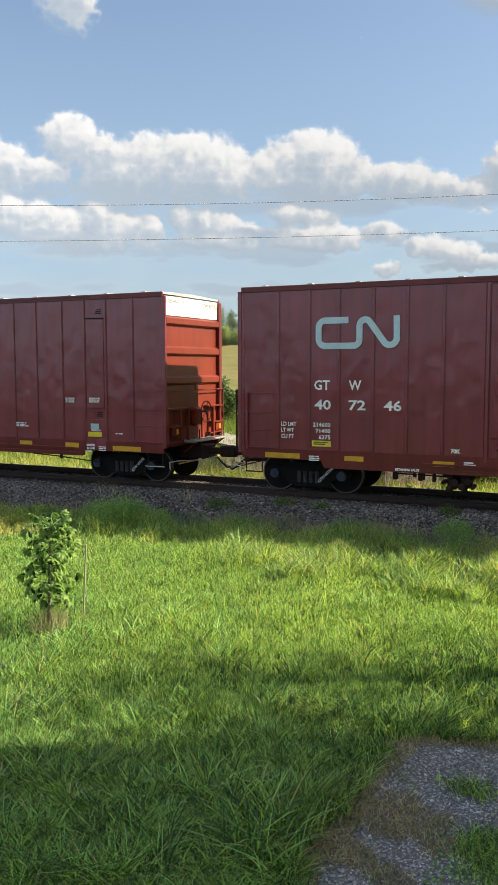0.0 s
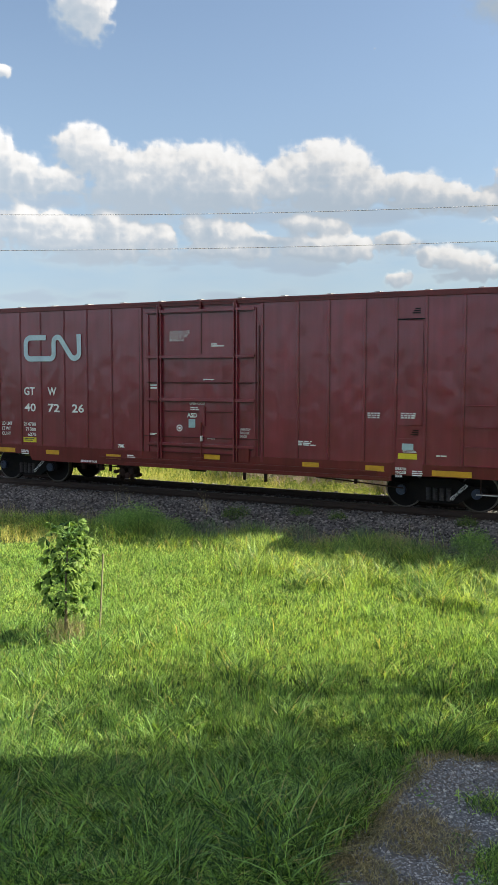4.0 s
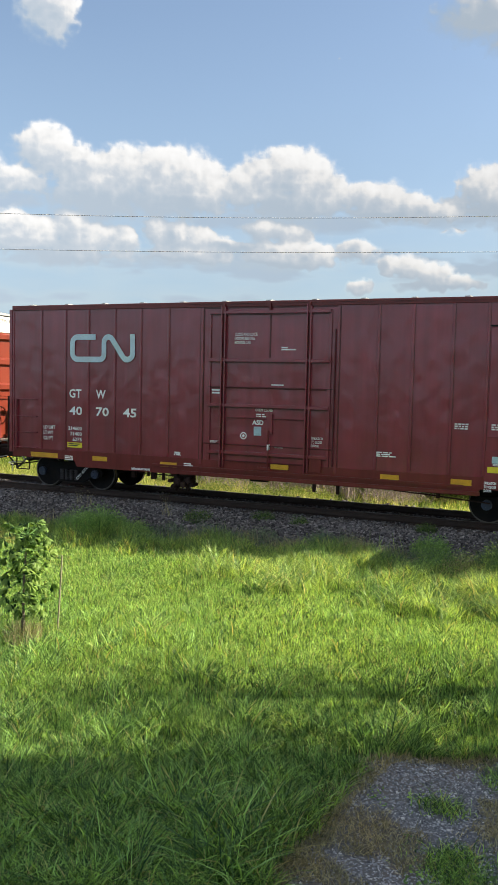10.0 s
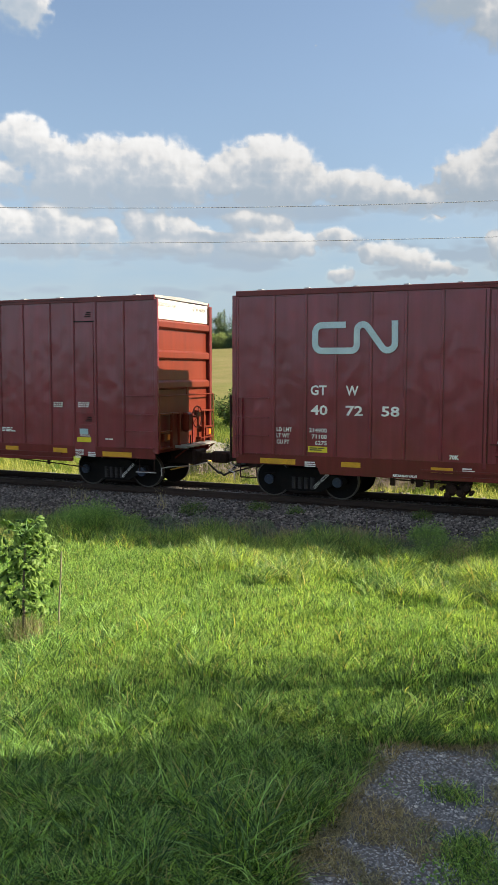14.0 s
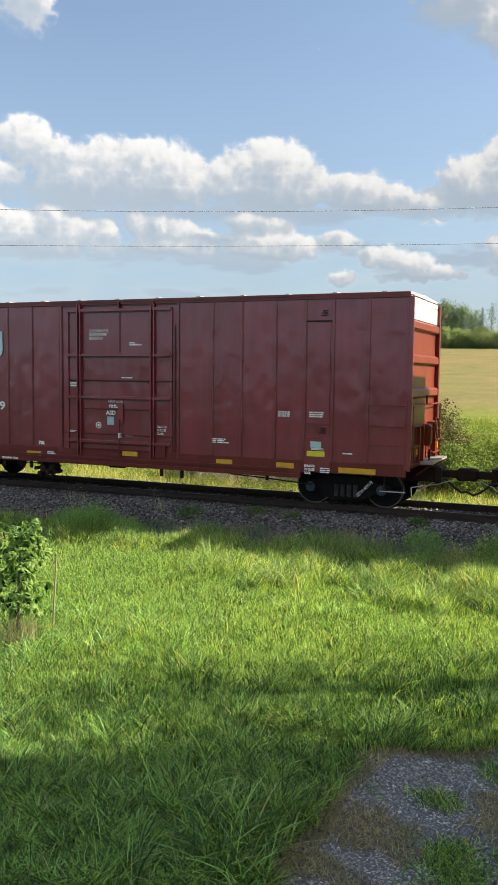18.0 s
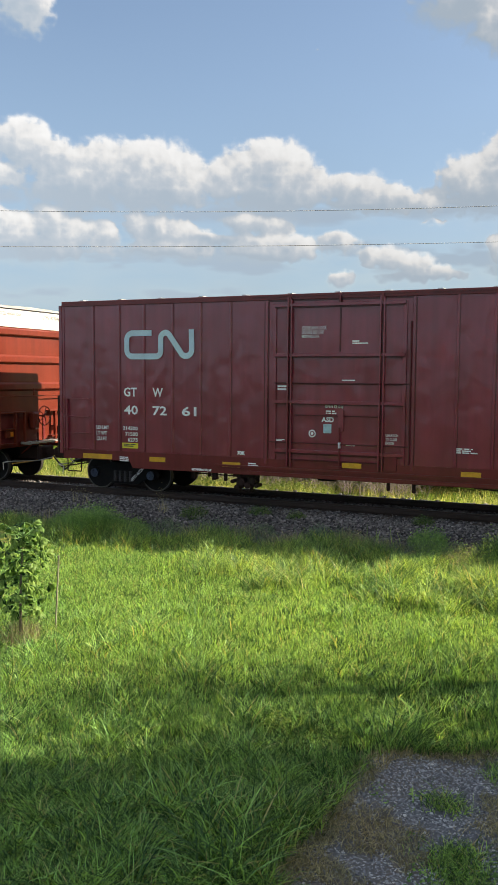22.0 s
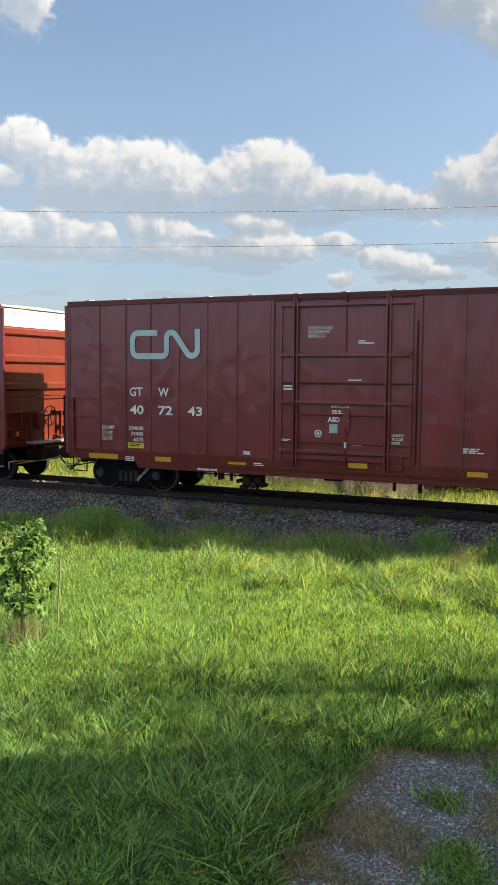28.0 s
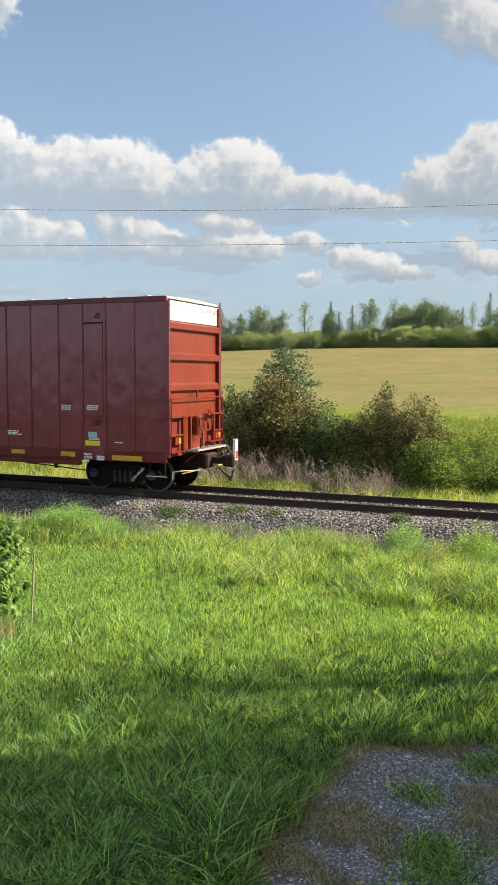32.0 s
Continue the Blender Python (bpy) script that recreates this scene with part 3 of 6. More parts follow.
SPRING_STEEL = plain("dusty_spring_steel", (0.05, 0.047, 0.05), 0.6, 0.0, (0.012, 0.011, 0.011), 0.5, 9.0)
GREASE = plain("blue_grey_cap", (0.028, 0.042, 0.085), 0.45, 0.2, (0.02, 0.02, 0.02), 0.4, 9.0)


def build_side(car, s):
    """One long side (s = -1 towards the lawn): sheets between posts, the plug door, sill and top chord."""
    y = s * HY
    edges = [0.0, *FRONT_RIBS, 5.97, 9.61, *REAR_RIBS, 15.52]
    for a, b in zip(edges, edges[1:]) if s < 0 else ():
        if a == 5.97:
            continue
        bm = boxed(a - HX + 0.01, b - HX - 0.01, min(y, y + s * 0.012), max(y, y + s * 0.012), 1.12, 4.97)
        part("side_sheet", bm, PAINT, car)
    for u in (*FRONT_RIBS, *REAR_RIBS) if s < 0 else ():
        bm = bmesh.new()
        x = u - HX
        box(bm, x - 0.034, x + 0.034, min(y, y + s * 0.036), max(y, y + s * 0.036), 1.14, 4.97, bevel=0.014)
        box(bm, x - 0.05, x + 0.05, min(y, y + s * 0.02), max(y, y + s * 0.02), 1.13, 4.975)
        # dark strip for the shade line along the post's right edge
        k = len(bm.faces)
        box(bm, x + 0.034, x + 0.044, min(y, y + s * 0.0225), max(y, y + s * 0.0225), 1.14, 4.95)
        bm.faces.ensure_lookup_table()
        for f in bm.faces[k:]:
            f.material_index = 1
        part("side_post", bm, PAINT, car).data.materials.append(SHADE_SEAM_PAINT)
    # corner posts, top chord and sill
    for x0, x1 in ((-HX, -HX + 0.06), (HX - 0.06, HX)):
        part("corner_post", boxed(x0, x1, min(y, y + s * 0.03), max(y, y + s * 0.03), 1.02, 5.0, bevel=0.006), PAINT, car)
    bm = boxed(-HX - 0.01, HX + 0.01, min(y - s * 0.02, y + s * 0.04), max(y - s * 0.02, y + s * 0.04), 4.96, 5.092, bevel=0.008)
    box(bm, -HX + 5.6, HX - 2.3, min(y, y + s * 0.062), max(y, y + s * 0.062), 5.035, 5.085)
    part("top_chord", bm, SILL_PAINT, car)
    sill = [(-HX, 1.13), (HX, 1.13), (HX, 0.86), (HX - 2.55, 0.86), (HX - 2.62, 0.70), (-HX + 2.2, 0.70), (-HX + 2.1, 0.88), (-HX, 0.88)]
    bm = bmesh.new()
    f = [bm.verts.new((x, y + s * 0.022, z)) for x, z in sill]
    g = [bm.verts.new((x, y - s * 0.02, z)) for x, z in sill]
    for i in range(len(sill)):
        j = (i + 1) % len(sill)
        bm.faces.new((f[i], f[j], g[j], g[i]))
    bm.faces.new(f)
    bm.faces.new(g[::-1])
    bmesh.ops.recalc_face_normals(bm, faces=bm.faces)
    box(bm, 5.5 - HX, HX - 2.55, min(y, y + s * 0.075), max(y, y + s * 0.075), 0.72, 0.80)
    part("side_sill", bm, SILL_PAINT, car)
    if s > 0:
        return
    # the door
    door = part("plug_door", boxed(6.03 - HX, 9.55 - HX, min(y - s * 0.02, y + s * 0.002), max(y - s * 0.02, y + s * 0.002), 0.98, 4.96), PAINT, car, "brown sliding plug door")

    def bit(name, u0, u1, z0, z1, d, mat=PAINT, label="", bevel=0.006):
        return part(name, boxed(u0 - HX, u1 - HX, min(y, y + s * d), max(y, y + s * d), z0, z1, bevel=bevel), mat, door, label)

    for u in (5.99, 9.59):
        bit("door_jamb", u - 0.035, u + 0.035, 1.0, 4.96, 0.03)
    # dark strips in place of the shade in the door's gaps
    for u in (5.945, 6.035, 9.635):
        bit("door_gap", u - 0.016, u + 0.016, 1.02, 4.94, 0.0145, SHADE_SEAM_PAINT, "dark strip for the shaded gap round the door", 0)
    bit("door_gap", 6.05, 9.55, 4.925, 4.95, 0.0155, SHADE_SEAM_PAINT, "dark strip for the shaded gap round the door", 0)
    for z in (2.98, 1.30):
        bit("door_gap", 6.25, 9.35, z - 0.035, z - 0.015, 0.006, SHADE_SEAM_PAINT, "dark shade strip across the door", 0)
    for u in (6.2, 9.38):
        bit("door_stile", u - 0.05, u + 0.05, 1.12, 4.86, 0.04)
    for u in (6.61, 8.87):
        bit("lock_bar_post", u - 0.06, u - 0.025, 0.96, 5.0, 0.11)
        bit("lock_bar_post", u + 0.02, u + 0.055, 0.96, 4.96, 0.085)
        # shade between the two bars, put in as a dark strip
        bit("bar_gap", u - 0.02, u + 0.015, 1.0, 4.92, 0.05, SHADE_SEAM_PAINT, "dark strip for the shade between lock bars", 0)
    bit("door_seam", 7.83, 7.87, 3.72, 4.76, 0.012, SHADE_SEAM_PAINT, "dark seam between door sheets")
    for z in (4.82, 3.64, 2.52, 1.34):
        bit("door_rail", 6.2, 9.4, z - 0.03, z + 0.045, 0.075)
        # shade under the rail, put in as a dark strip
        bit("rail_gap", 6.22, 9.38, z - 0.055, z - 0.031, 0.05, SHADE_SEAM_PAINT, "dark strip for the shade under a door rail", 0)
    for z, u0, u1 in ((2.98, 6.2, 9.5), (2.22, 6.75, 7.8), (2.22, 7.95, 8.8), (1.55, 6.1, 9.5), (1.14, 6.65, 8.85)):
        bm = tube(bmesh.new(), (u0 - HX, y + s * 0.05, z), (u1 - HX, y + s * 0.05, z), 0.014, n=6)
        part("lock_rod", bm, SHADE_SEAM_PAINT, door)
    bm = tube(bmesh.new(), (9.53 - HX, y + s * 0.06, 1.15), (9.53 - HX, y + s * 0.06, 4.4), 0.02, n=8)
    part("pipe_bar", bm, SHADE_SEAM_PAINT, door)
    bit("lock_box", 7.83, 7.97, 1.85, 2.36, 0.06)
    bit("lock_box", 8.95, 9.25, 0.98, 1.4, 0.06, SILL_PAINT)
    bm = tube(bmesh.new(), (7.88 - HX, y + s * 0.085, 0.98), (7.88 - HX, y + s * 0.085, 1.95), 0.02, n=6)
    box(bm, 7.6 - HX, 7.95 - HX, min(y, y + s * 0.09), max(y, y + s * 0.09), 0.97, 1.03)
    part("door_handle", bm, SILL_PAINT, door)
    bit("bright_catch", 7.86, 7.90, 1.46, 1.60, 0.115, LETTER, "worn bright catch")
    for u in (6.61, 7.85, 8.87):
        bit("hanger", u - 0.03, u + 0.03, 4.86, 5.04, 0.09, SILL_PAINT)
    part("door_track", boxed(4.6 - HX, 12.6 - HX, min(y, y + s * 0.07), max(y, y + s * 0.07), 0.88, 0.93), SILL_PAINT, car)
    # defect card holder panel behind the last posts
    part("access_panel", boxed(13.08 - HX, 13.66 - HX, min(y, y + s * 0.03), max(y, y + s * 0.03), 2.02, 4.42, bevel=0.008), PAINT, car)
    part("vent_slot", boxed(13.0 - HX, 13.72 - HX, min(y, y + s * 0.028), max(y, y + s * 0.028), 4.44, 4.47), UNDER, car, "dark slot")
    for z in (4.58, 1.80):
        bm = bmesh.new()
        for k in range(3):
            box(bm, 13.40 - HX + 0.03 * k, 13.58 - HX, min(y, y + s * 0.036), max(y, y + s * 0.036), z + 0.05 * k, z + 0.05 * k + 0.022)
        part("vent_louvre", bm, UNDER, car, "three dark louvre slots")
    part("lower_panel", boxed(13.04 - HX, 13.7 - HX, min(y, y + s * 0.026), max(y, y + s * 0.026), 0.92, 1.72, bevel=0.006), PAINT, car)


def build_end(car, e, full):
    """An end of the car (e = 1 at the rear): ribs, grab irons, hand brake, platform, coupler."""
    x = e * HX
    sh = lambda a: (min(x, x + e * a), max(x, x + e * a))
    end = part("end_wall", boxed(*sh(-0.02), -HY + 0.02, HY - 0.02, 1.0, 4.5), PAINT_END, car, "red-oxide corrugated steel end")
    for z in (4.36, 3.57, 2.78):
        bm = bmesh.new()
        prof = [(0, -0.13), (0.06, -0.10), (0.09, -0.07), (0.09, 0.07), (0.06, 0.10), (0, 0.13)]
        a = [bm.verts.new((x + e * d, -HY + 0.05, z + k)) for d, k in prof]
        b = [bm.verts.new((x + e * d, HY - 0.05, z + k)) for d, k in prof]
        for i in range(5):
            bm.faces.new((a[i], a[i + 1], b[i + 1], b[i]))
        bm.faces.new(a)
        bm.faces.new(b)
        bmesh.ops.recalc_face_normals(bm, faces=bm.faces)
        part("end_rib", bm, PAINT_END, end)
    for s in (-1, 1):
        part("end_post", boxed(*sh(0.10), s * HY - (0.05 if s < 0 else 0.12), s * HY + 0.03, 1.0, 4.99, bevel=0.008), PAINT if s < 0 else SILL_PAINT, end)
    part("height_board", boxed(*sh(0.03), -HY + 0.02, HY - 0.06, 4.5, 5.0), WHITE_PAINT, end, "white painted clearance band")
    if not full:
        bm = bmesh.new()
        for yy in (-HY - 0.02, -1.15):
            tube(bm, (x + e * 0.15, yy, 1.0), (x + e * 0.15, yy, 2.57), 0.026, n=6)
            for z in (1.05, 2.5):
                tube(bm, (x + e * 0.15, yy, z), (x, yy, z), 0.018, n=6)
        for z in (1.1, 1.5, 1.9, 2.3, 2.53):
            tube(bm, (x + e * 0.15, -HY - 0.02, z), (x + e * 0.15, -1.15, z), 0.015, n=6)
        part("end_ladder", bm, UNDER_BROWN, end, "dark end ladder")
    else:
        bm = bmesh.new()
        pipe(bm, [(x + e * 0.14, -HY - 0.02, 1.1), (x + e * 0.14, -HY - 0.02, 2.5), (x + e * 0.14, HY + 0.02, 2.5), (x + e * 0.14, HY + 0.02, 1.05)], 0.017)
        part("hand_rail", bm, PAINT_END, end)
        for z, y0, y1 in ((2.02, -HY, -0.45), (2.02, 0.65, HY), (1.55, -HY, -0.9), (1.55, 0.95, HY), (1.12, -HY, -0.9), (1.25, 0.75, HY)):
            bm = boxed(*sh(0.16), y0, y1, z - 0.012, z + 0.025)
            part("grab_iron", bm, PAINT_END, end)
        for y0 in (-0.92, -0.5, 0.95):
            part("ladder_stile", boxed(x + e * 0.09, x + e * 0.17, y0 - 0.03, y0 + 0.03, 1.08, 2.04) if e > 0 else boxed(x + e * 0.17, x + e * 0.09, y0 - 0.03, y0 + 0.03, 1.08, 2.04), PAINT_END, end)
        # hand brake: housing, wheel with spokes, chain rod
        part("brake_housing", boxed(*sorted((x + e * 0.03, x + e * 0.26)), -0.22, 0.06, 1.5, 2.02, bevel=0.05), PAINT_END, end, "red hand-brake housing")
        bm = bmesh.new()
        c, R = Vector((x + e * 0.34, 0.16, 1.90)), 0.29
        ring = [c + Vector((0, R * math.cos(a), R * math.sin(a))) for a in [k * math.tau / 20 for k in range(21)]]
        pipe(bm, ring, 0.017)
        for k in range(5):
            tube(bm, c, ring[k * 4], 0.012, n=6)
        tube(bm, c, c - Vector((e * 0.3, 0, 0)), 0.03)
        part("brake_wheel", bm, PAINT_END, end, "spoked hand-brake wheel")
        part("brake_rod", tube(bmesh.new(), (x + e * 0.12, -0.05, 2.48), (x + e * 0.12, -0.05, 2.72), 0.025), PAINT_END, end)
        part("brake_rod", tube(bmesh.new(), (x + e * 0.2, 0.0, 0.75), (x + e * 0.2, 0.02, 1.4), 0.02), UNDER, end)
        bm = boxed(*sorted((x + e * 0.06, x + e * 0.42)), -0.62, 1.2, 1.10, 1.14)
        for k in range(6):
            yy = -0.6 + k * 0.35
            box(bm, *sorted((x + e * 0.06, x + e * 0.42)), yy, yy + 0.03, 1.08, 1.155)
        part("crossover_platform", bm, GALV, end, "galvanised brake platform")
        for yy in (-0.5, 1.1):
            part("platform_bracket", tube(bmesh.new(), (x + e * 0.4, yy, 1.09), (x, yy, 0.8), 0.02), PAINT_END, end)
        for yy in (-1.15, 1.32):
            part("marker_bracket", boxed(*sorted((x + e * 0.02, x + e * 0.12)), yy - 0.16, yy + 0.16, 1.3, 1.52, bevel=0.01), PAINT_END, end)
            part("reflector", boxed(*sorted((x + e * 0.12, x + e * 0.135)), yy + 0.02, yy + 0.13, 1.34, 1.48), AMBER, end, "amber reflector")
        for y0, y1, z0, z1 in ((-1.5, -0.62, 1.12, 1.98), (0.5, 0.58, 1.15, 1.95)):
            part("end_plate", boxed(*sh(0.03), y0, y1, z0, z1), SILL_PAINT, end)
    # ladder on the side at this end
    u0, u1 = (HX - 0.86, HX - 0.04) if e > 0 else (-HX + 0.04, -HX + 0.86)
    for s in (-1,):
        for z in (1.15, 1.58, 2.02, 2.5):
            bm = tube(bmesh.new(), (u0, s * (HY + 0.07), z), (u1, s * (HY + 0.07), z), 0.012, n=6)
            for xx in (u0, u1):
                tube(bm, (xx, s * HY, z), (xx, s * (HY + 0.08), z), 0.012, n=6)
            part("side_grab_iron", bm, PAINT, car)
        if e < 0:
            part("ladder_rail", boxed(u0 + 0.1 if e < 0 else u1 - 0.06, u0 + 0.14 if e < 0 else u1, s * (HY + 0.06) - 0.02, s * (HY + 0.06) + 0.02, 1.1, 2.52), PAINT, car)
        bm = pipe(bmesh.new(), [(x - e * 0.08, s * 1.5, 1.0), (x - e * 0.08, s * 1.5, 0.52), (x - e * 0.52, s * 1.5, 0.52), (x - e * 0.52, s * 1.5, 0.95)], 0.016)
        part("sill_step", bm, UNDER_BROWN, car)
        if e > 0:
            part("step_rung", tube(bmesh.new(), (x - 0.62, s * 1.52, 0.5), (x - 0.02, s * 1.52, 0.5), 0.014), GALV, car, "bare steel step rung")
    # draft sill, coupler, hoses, lever
    part("draft_sill", boxed(*sorted((x - e * 0.4, x + e * 0.5)), -0.2, 0.2, 0.62, 1.0, bevel=0.02), UNDER_BROWN, car)
    part("striker", boxed(*sorted((x + e * 0.4, x + e * 0.56)), -0.32, 0.32, 0.6, 1.02, bevel=0.04), UNDER_BROWN, car)
    bm = boxed(*sorted((x + e * 0.5, x + e * 0.95)), -0.075, 0.075, 0.74, 0.92, bevel=0.02)
    box(bm, *sorted((x + e * 0.9, x + e * 1.15)), -0.16, 0.16, 0.68, 0.98, bevel=0.05)
    box(bm, *sorted((x + e * 1.02, x + e * 1.24)), -0.17 * e, 0.05 * e, 0.68, 0.98, bevel=0.04) if e > 0 else box(bm, x + e * 1.24, x + e * 1.02, -0.05, 0.17, 0.68, 0.98, bevel=0.04)
    part("coupler", bm, UNDER_BROWN, car, "rust-brown knuckle coupler")
    bm = bmesh.new()
    pipe(bm, [(x + e * 0.3, e * 0.3, 0.72), (x + e * 0.55, e * 0.32, 0.66), (x + e * 0.8, e * 0.28, 0.45), (x + e * 0.98, e * 0.2, 0.36), (x + e * 1.13, e * 0.05, 0.40)], 0.028, 8)
    part("air_hose", bm, RUBBER, car, "black rubber air hose")
    bm = pipe(bmesh.new(), [(x + e * 0.1, -1.45, 0.62), (x + e * 0.3, -1.4, 0.66), (x + e * 0.5, -0.4, 0.6), (x + e * 0.85, -0.1, 0.7)], 0.014)
    pipe(bm, [(x + e * 0.1, -1.45, 0.62), (x + e * 0.12, -1.46, 0.42)], 0.014)
    part("uncoupling_lever", bm, GALV, car, "bare steel uncoupling lever")
    pipe_bm = tube(bmesh.new(), (x + e * 0.3, -1.3, 0.58), (x + e * 0.3, 1.2, 0.58), 0.018)
    part("lever_bar", pipe_bm, YELLOW if e > 0 else UNDER_BROWN, car)


def build_boxcar():
    car = tagged_new("boxcar", None, "oxide-brown high-cube steel boxcar with white lettering rolling on rails", "boxcar", "boxcars of the freight train")
    part("body_shell", boxed(-HX + 0.03, HX - 0.03, -HY, HY, 1.0, 5.0), PAINT, car)
    bm = bmesh.new()
    prof = [(-HY - 0.02, 5.04), (-HY - 0.02, 5.096), (0, 5.13), (HY + 0.02, 5.096), (HY + 0.02, 5.04)]
    extrude_profile(bm, prof, -HX, HX)
    roof = part("roof", bm, ROOF_STEEL, car, "pale galvanised roof")
    for k in range(13):
        xx = -HX + 0.6 + k * (2 * HX - 1.2) / 12
        part("roof_seam", extrude_profile(bmesh.new(), [(-HY + 0.02, 5.08), (-HY + 0.02, 5.122), (0, 5.155), (HY - 0.02, 5.122), (HY - 0.02, 5.08), (0, 5.1)], xx - 0.06, xx + 0.06), ROOF_STEEL, roof)
    for s in (-1, 1):
        build_side(car, s)
    build_end(car, 1, True)
    build_end(car, -1, False)
    # underframe
    part("centre_sill", boxed(-HX + 0.3, HX - 0.3, -0.22, 0.22, 0.68, 1.0), UNDER, car)
    for k in range(9):
        xx = -4.8 + k * 1.2
        part("cross_bearer", boxed(xx - 0.06, xx + 0.06, -1.5, 1.5, 0.82, 1.0), UNDER, car)
    for cx in (-HX + 0.70 + 0.889, HX - 0.68 - 0.889):
        build_truck(car, cx)
    v = -HX + 5.1
    bm = boxed(v - 0.1, v + 0.62, -1.36, -1.28, 0.6, 0.74, bevel=0.01)
    box(bm, v + 0.02, v + 0.26, -1.44, -1.16, 0.34, 0.62, bevel=0.05)
    box(bm, v + 0.30, v + 0.56, -1.42, -1.12, 0.38, 0.64, bevel=0.06)
    for dx, z, r in ((0.07, 0.36, 0.07), (0.2, 0.5, 0.09), (0.36, 0.42, 0.085), (0.5, 0.55, 0.08), (0.6, 0.42, 0.05), (-0.05, 0.5, 0.05)):
        tube(bm, (v + dx, -1.50, z), (v + dx, -1.2, z), r, n=10)
        tube(bm, (v + dx, -1.525, z), (v + dx, -1.5, z), r * 0.5, n=8)
    for dx in (0.1, 0.42):
        tube(bm, (v + dx, -1.35, 0.24), (v + dx, -1.35, 0.4), 0.04, 0.06, n=8)
    pipe(bm, [(v + 0.15, -1.3, 0.26), (v + 0.3, -1.28, 0.22), (v + 0.48, -1.3, 0.3)], 0.02)
    part("brake_valve", bm, UNDER_BROWN, car, "rust-brown brake valve and fittings")
    for u in (4.35, 4.55, 4.8, 9.0, 9.6, 12.0):
        part("hanger_bracket", boxed(u - HX - 0.03, u - HX + 0.05, -1.40, -1.34, 0.52 + 0.05 * math.sin(u * 9), 0.74, bevel=0.01), UNDER_BROWN, car)
    bm = tube(bmesh.new(), (-0.62, -0.9, 0.74), (-0.18, -0.9, 0.74), 0.17, n=16)
    part("air_reservoir", bm, UNDER, car, "air reservoir tank")
    part("brake_cylinder", tube(bmesh.new(), (1.3, -0.7, 0.87), (2.0, -0.7, 0.87), 0.12, n=12), UNDER, car)
    part("brake_pipe", pipe(bmesh.new(), [(-3.9, -1.2, 0.62), (-2.6, -1.2, 0.60), (-2.2, -1.0, 0.55)], 0.016), UNDER_BROWN, car)
    part("brake_pipe", pipe(bmesh.new(), [(3.2, -1.3, 0.66), (4.0, -1.3, 0.62), (5.4, -1.3, 0.52)], 0.016), UNDER_BROWN, car)
    for u in (3.9, 4.5, 5.2):
        part("hanger_bracket", boxed(u - HX - 0.05, u - HX + 0.05, -1.42, -1.3, 0.5, 0.74), UNDER_BROWN, car)
    # markings on the side towards the lawn
    yy = -HY - 0.0155
    for u0, u1, z0, z1 in ((0.64, 1.56, 0.90, 1.03), (2.71, 3.18, 0.90, 1.02), (4.82, 5.31, 0.87, 0.99), (10.70, 11.14, 0.94, 1.05), (12.32, 12.78, 0.92, 1.05), (13.91, 14.81, 0.88, 1.01)):
        part("reflective_stripe", boxed(u0 - HX, u1 - HX, -HY - 0.026, -HY - 0.02, z0, z1), YELLOW, car, "faded yellow reflective stripe")
    part("reflective_stripe", boxed(7.95 - HX, 8.42 - HX, -HY - 0.056, -HY - 0.05, 1.0, 1.12), YELLOW, car, "faded yellow reflective stripe")

    def mark(name, bm, u, z, mat=LETTER, d=0.0):
        ob = part(name, bm, mat, car)
        ob.location = (u - HX, yy - d, z)
        return ob

    e = mark("emblem", emblem_bm(), 1.99, 3.55, EMBLEM, 0.024)
    e["label"] = "pale blue road emblem, one winding band"
    for text, u, z, h, w in (("GT", 1.93, 2.59, 0.22, 0.40), ("W", 2.80, 2.59, 0.22, 0.31)):
        put("reporting_mark", lettering(text, h, LETTER, 0.007, w), car, pose(u - HX, yy - 0.001, z))
    for text, u, z, w in (("LD LMT", 1.07, 1.70, 0.40), ("LT WT", 1.07, 1.55, 0.33), ("CU FT", 1.07, 1.40, 0.33), ("6275", 2.05, 1.40, 0.30)):
        put("weight_lettering", lettering(text, 0.095, LETTER, 0.0025, w), car, pose(u - HX, yy - 0.001, z))
    part("placard", boxed(1.88 - HX, 2.36 - HX, yy - 0.004, yy, 1.22, 1.36), YELLOW_TAG, car, "yellow placard with small print")
    part("placard_print", bars([[0.5, 0.4], [0.8]], 1.92 - HX, 1.335, 0.38, 0.09), GREY_LETTER, car).location = (0, yy - 0.006, 0)
    put("valve_lettering", lettering("RETAINING VALVE", 0.05, LETTER, 0.004, 0.56), car, pose(3.95 - HX, -HY - 0.0235, 0.735))
    for k, text in enumerate(("UNLATCH", "TO CLOSE", "DOOR")):
        put("valve_lettering", lettering(text, 0.055, LETTER, 0.004, (0.26, 0.26, 0.17)[k]), car, pose(13.05 - HX, -HY - 0.0275, 0.98 - 0.085 * k))
    put("axle_lettering", lettering("70K", 0.085, LETTER, 0.006), car, pose(5.22 - HX, yy - 0.001, 1.19))
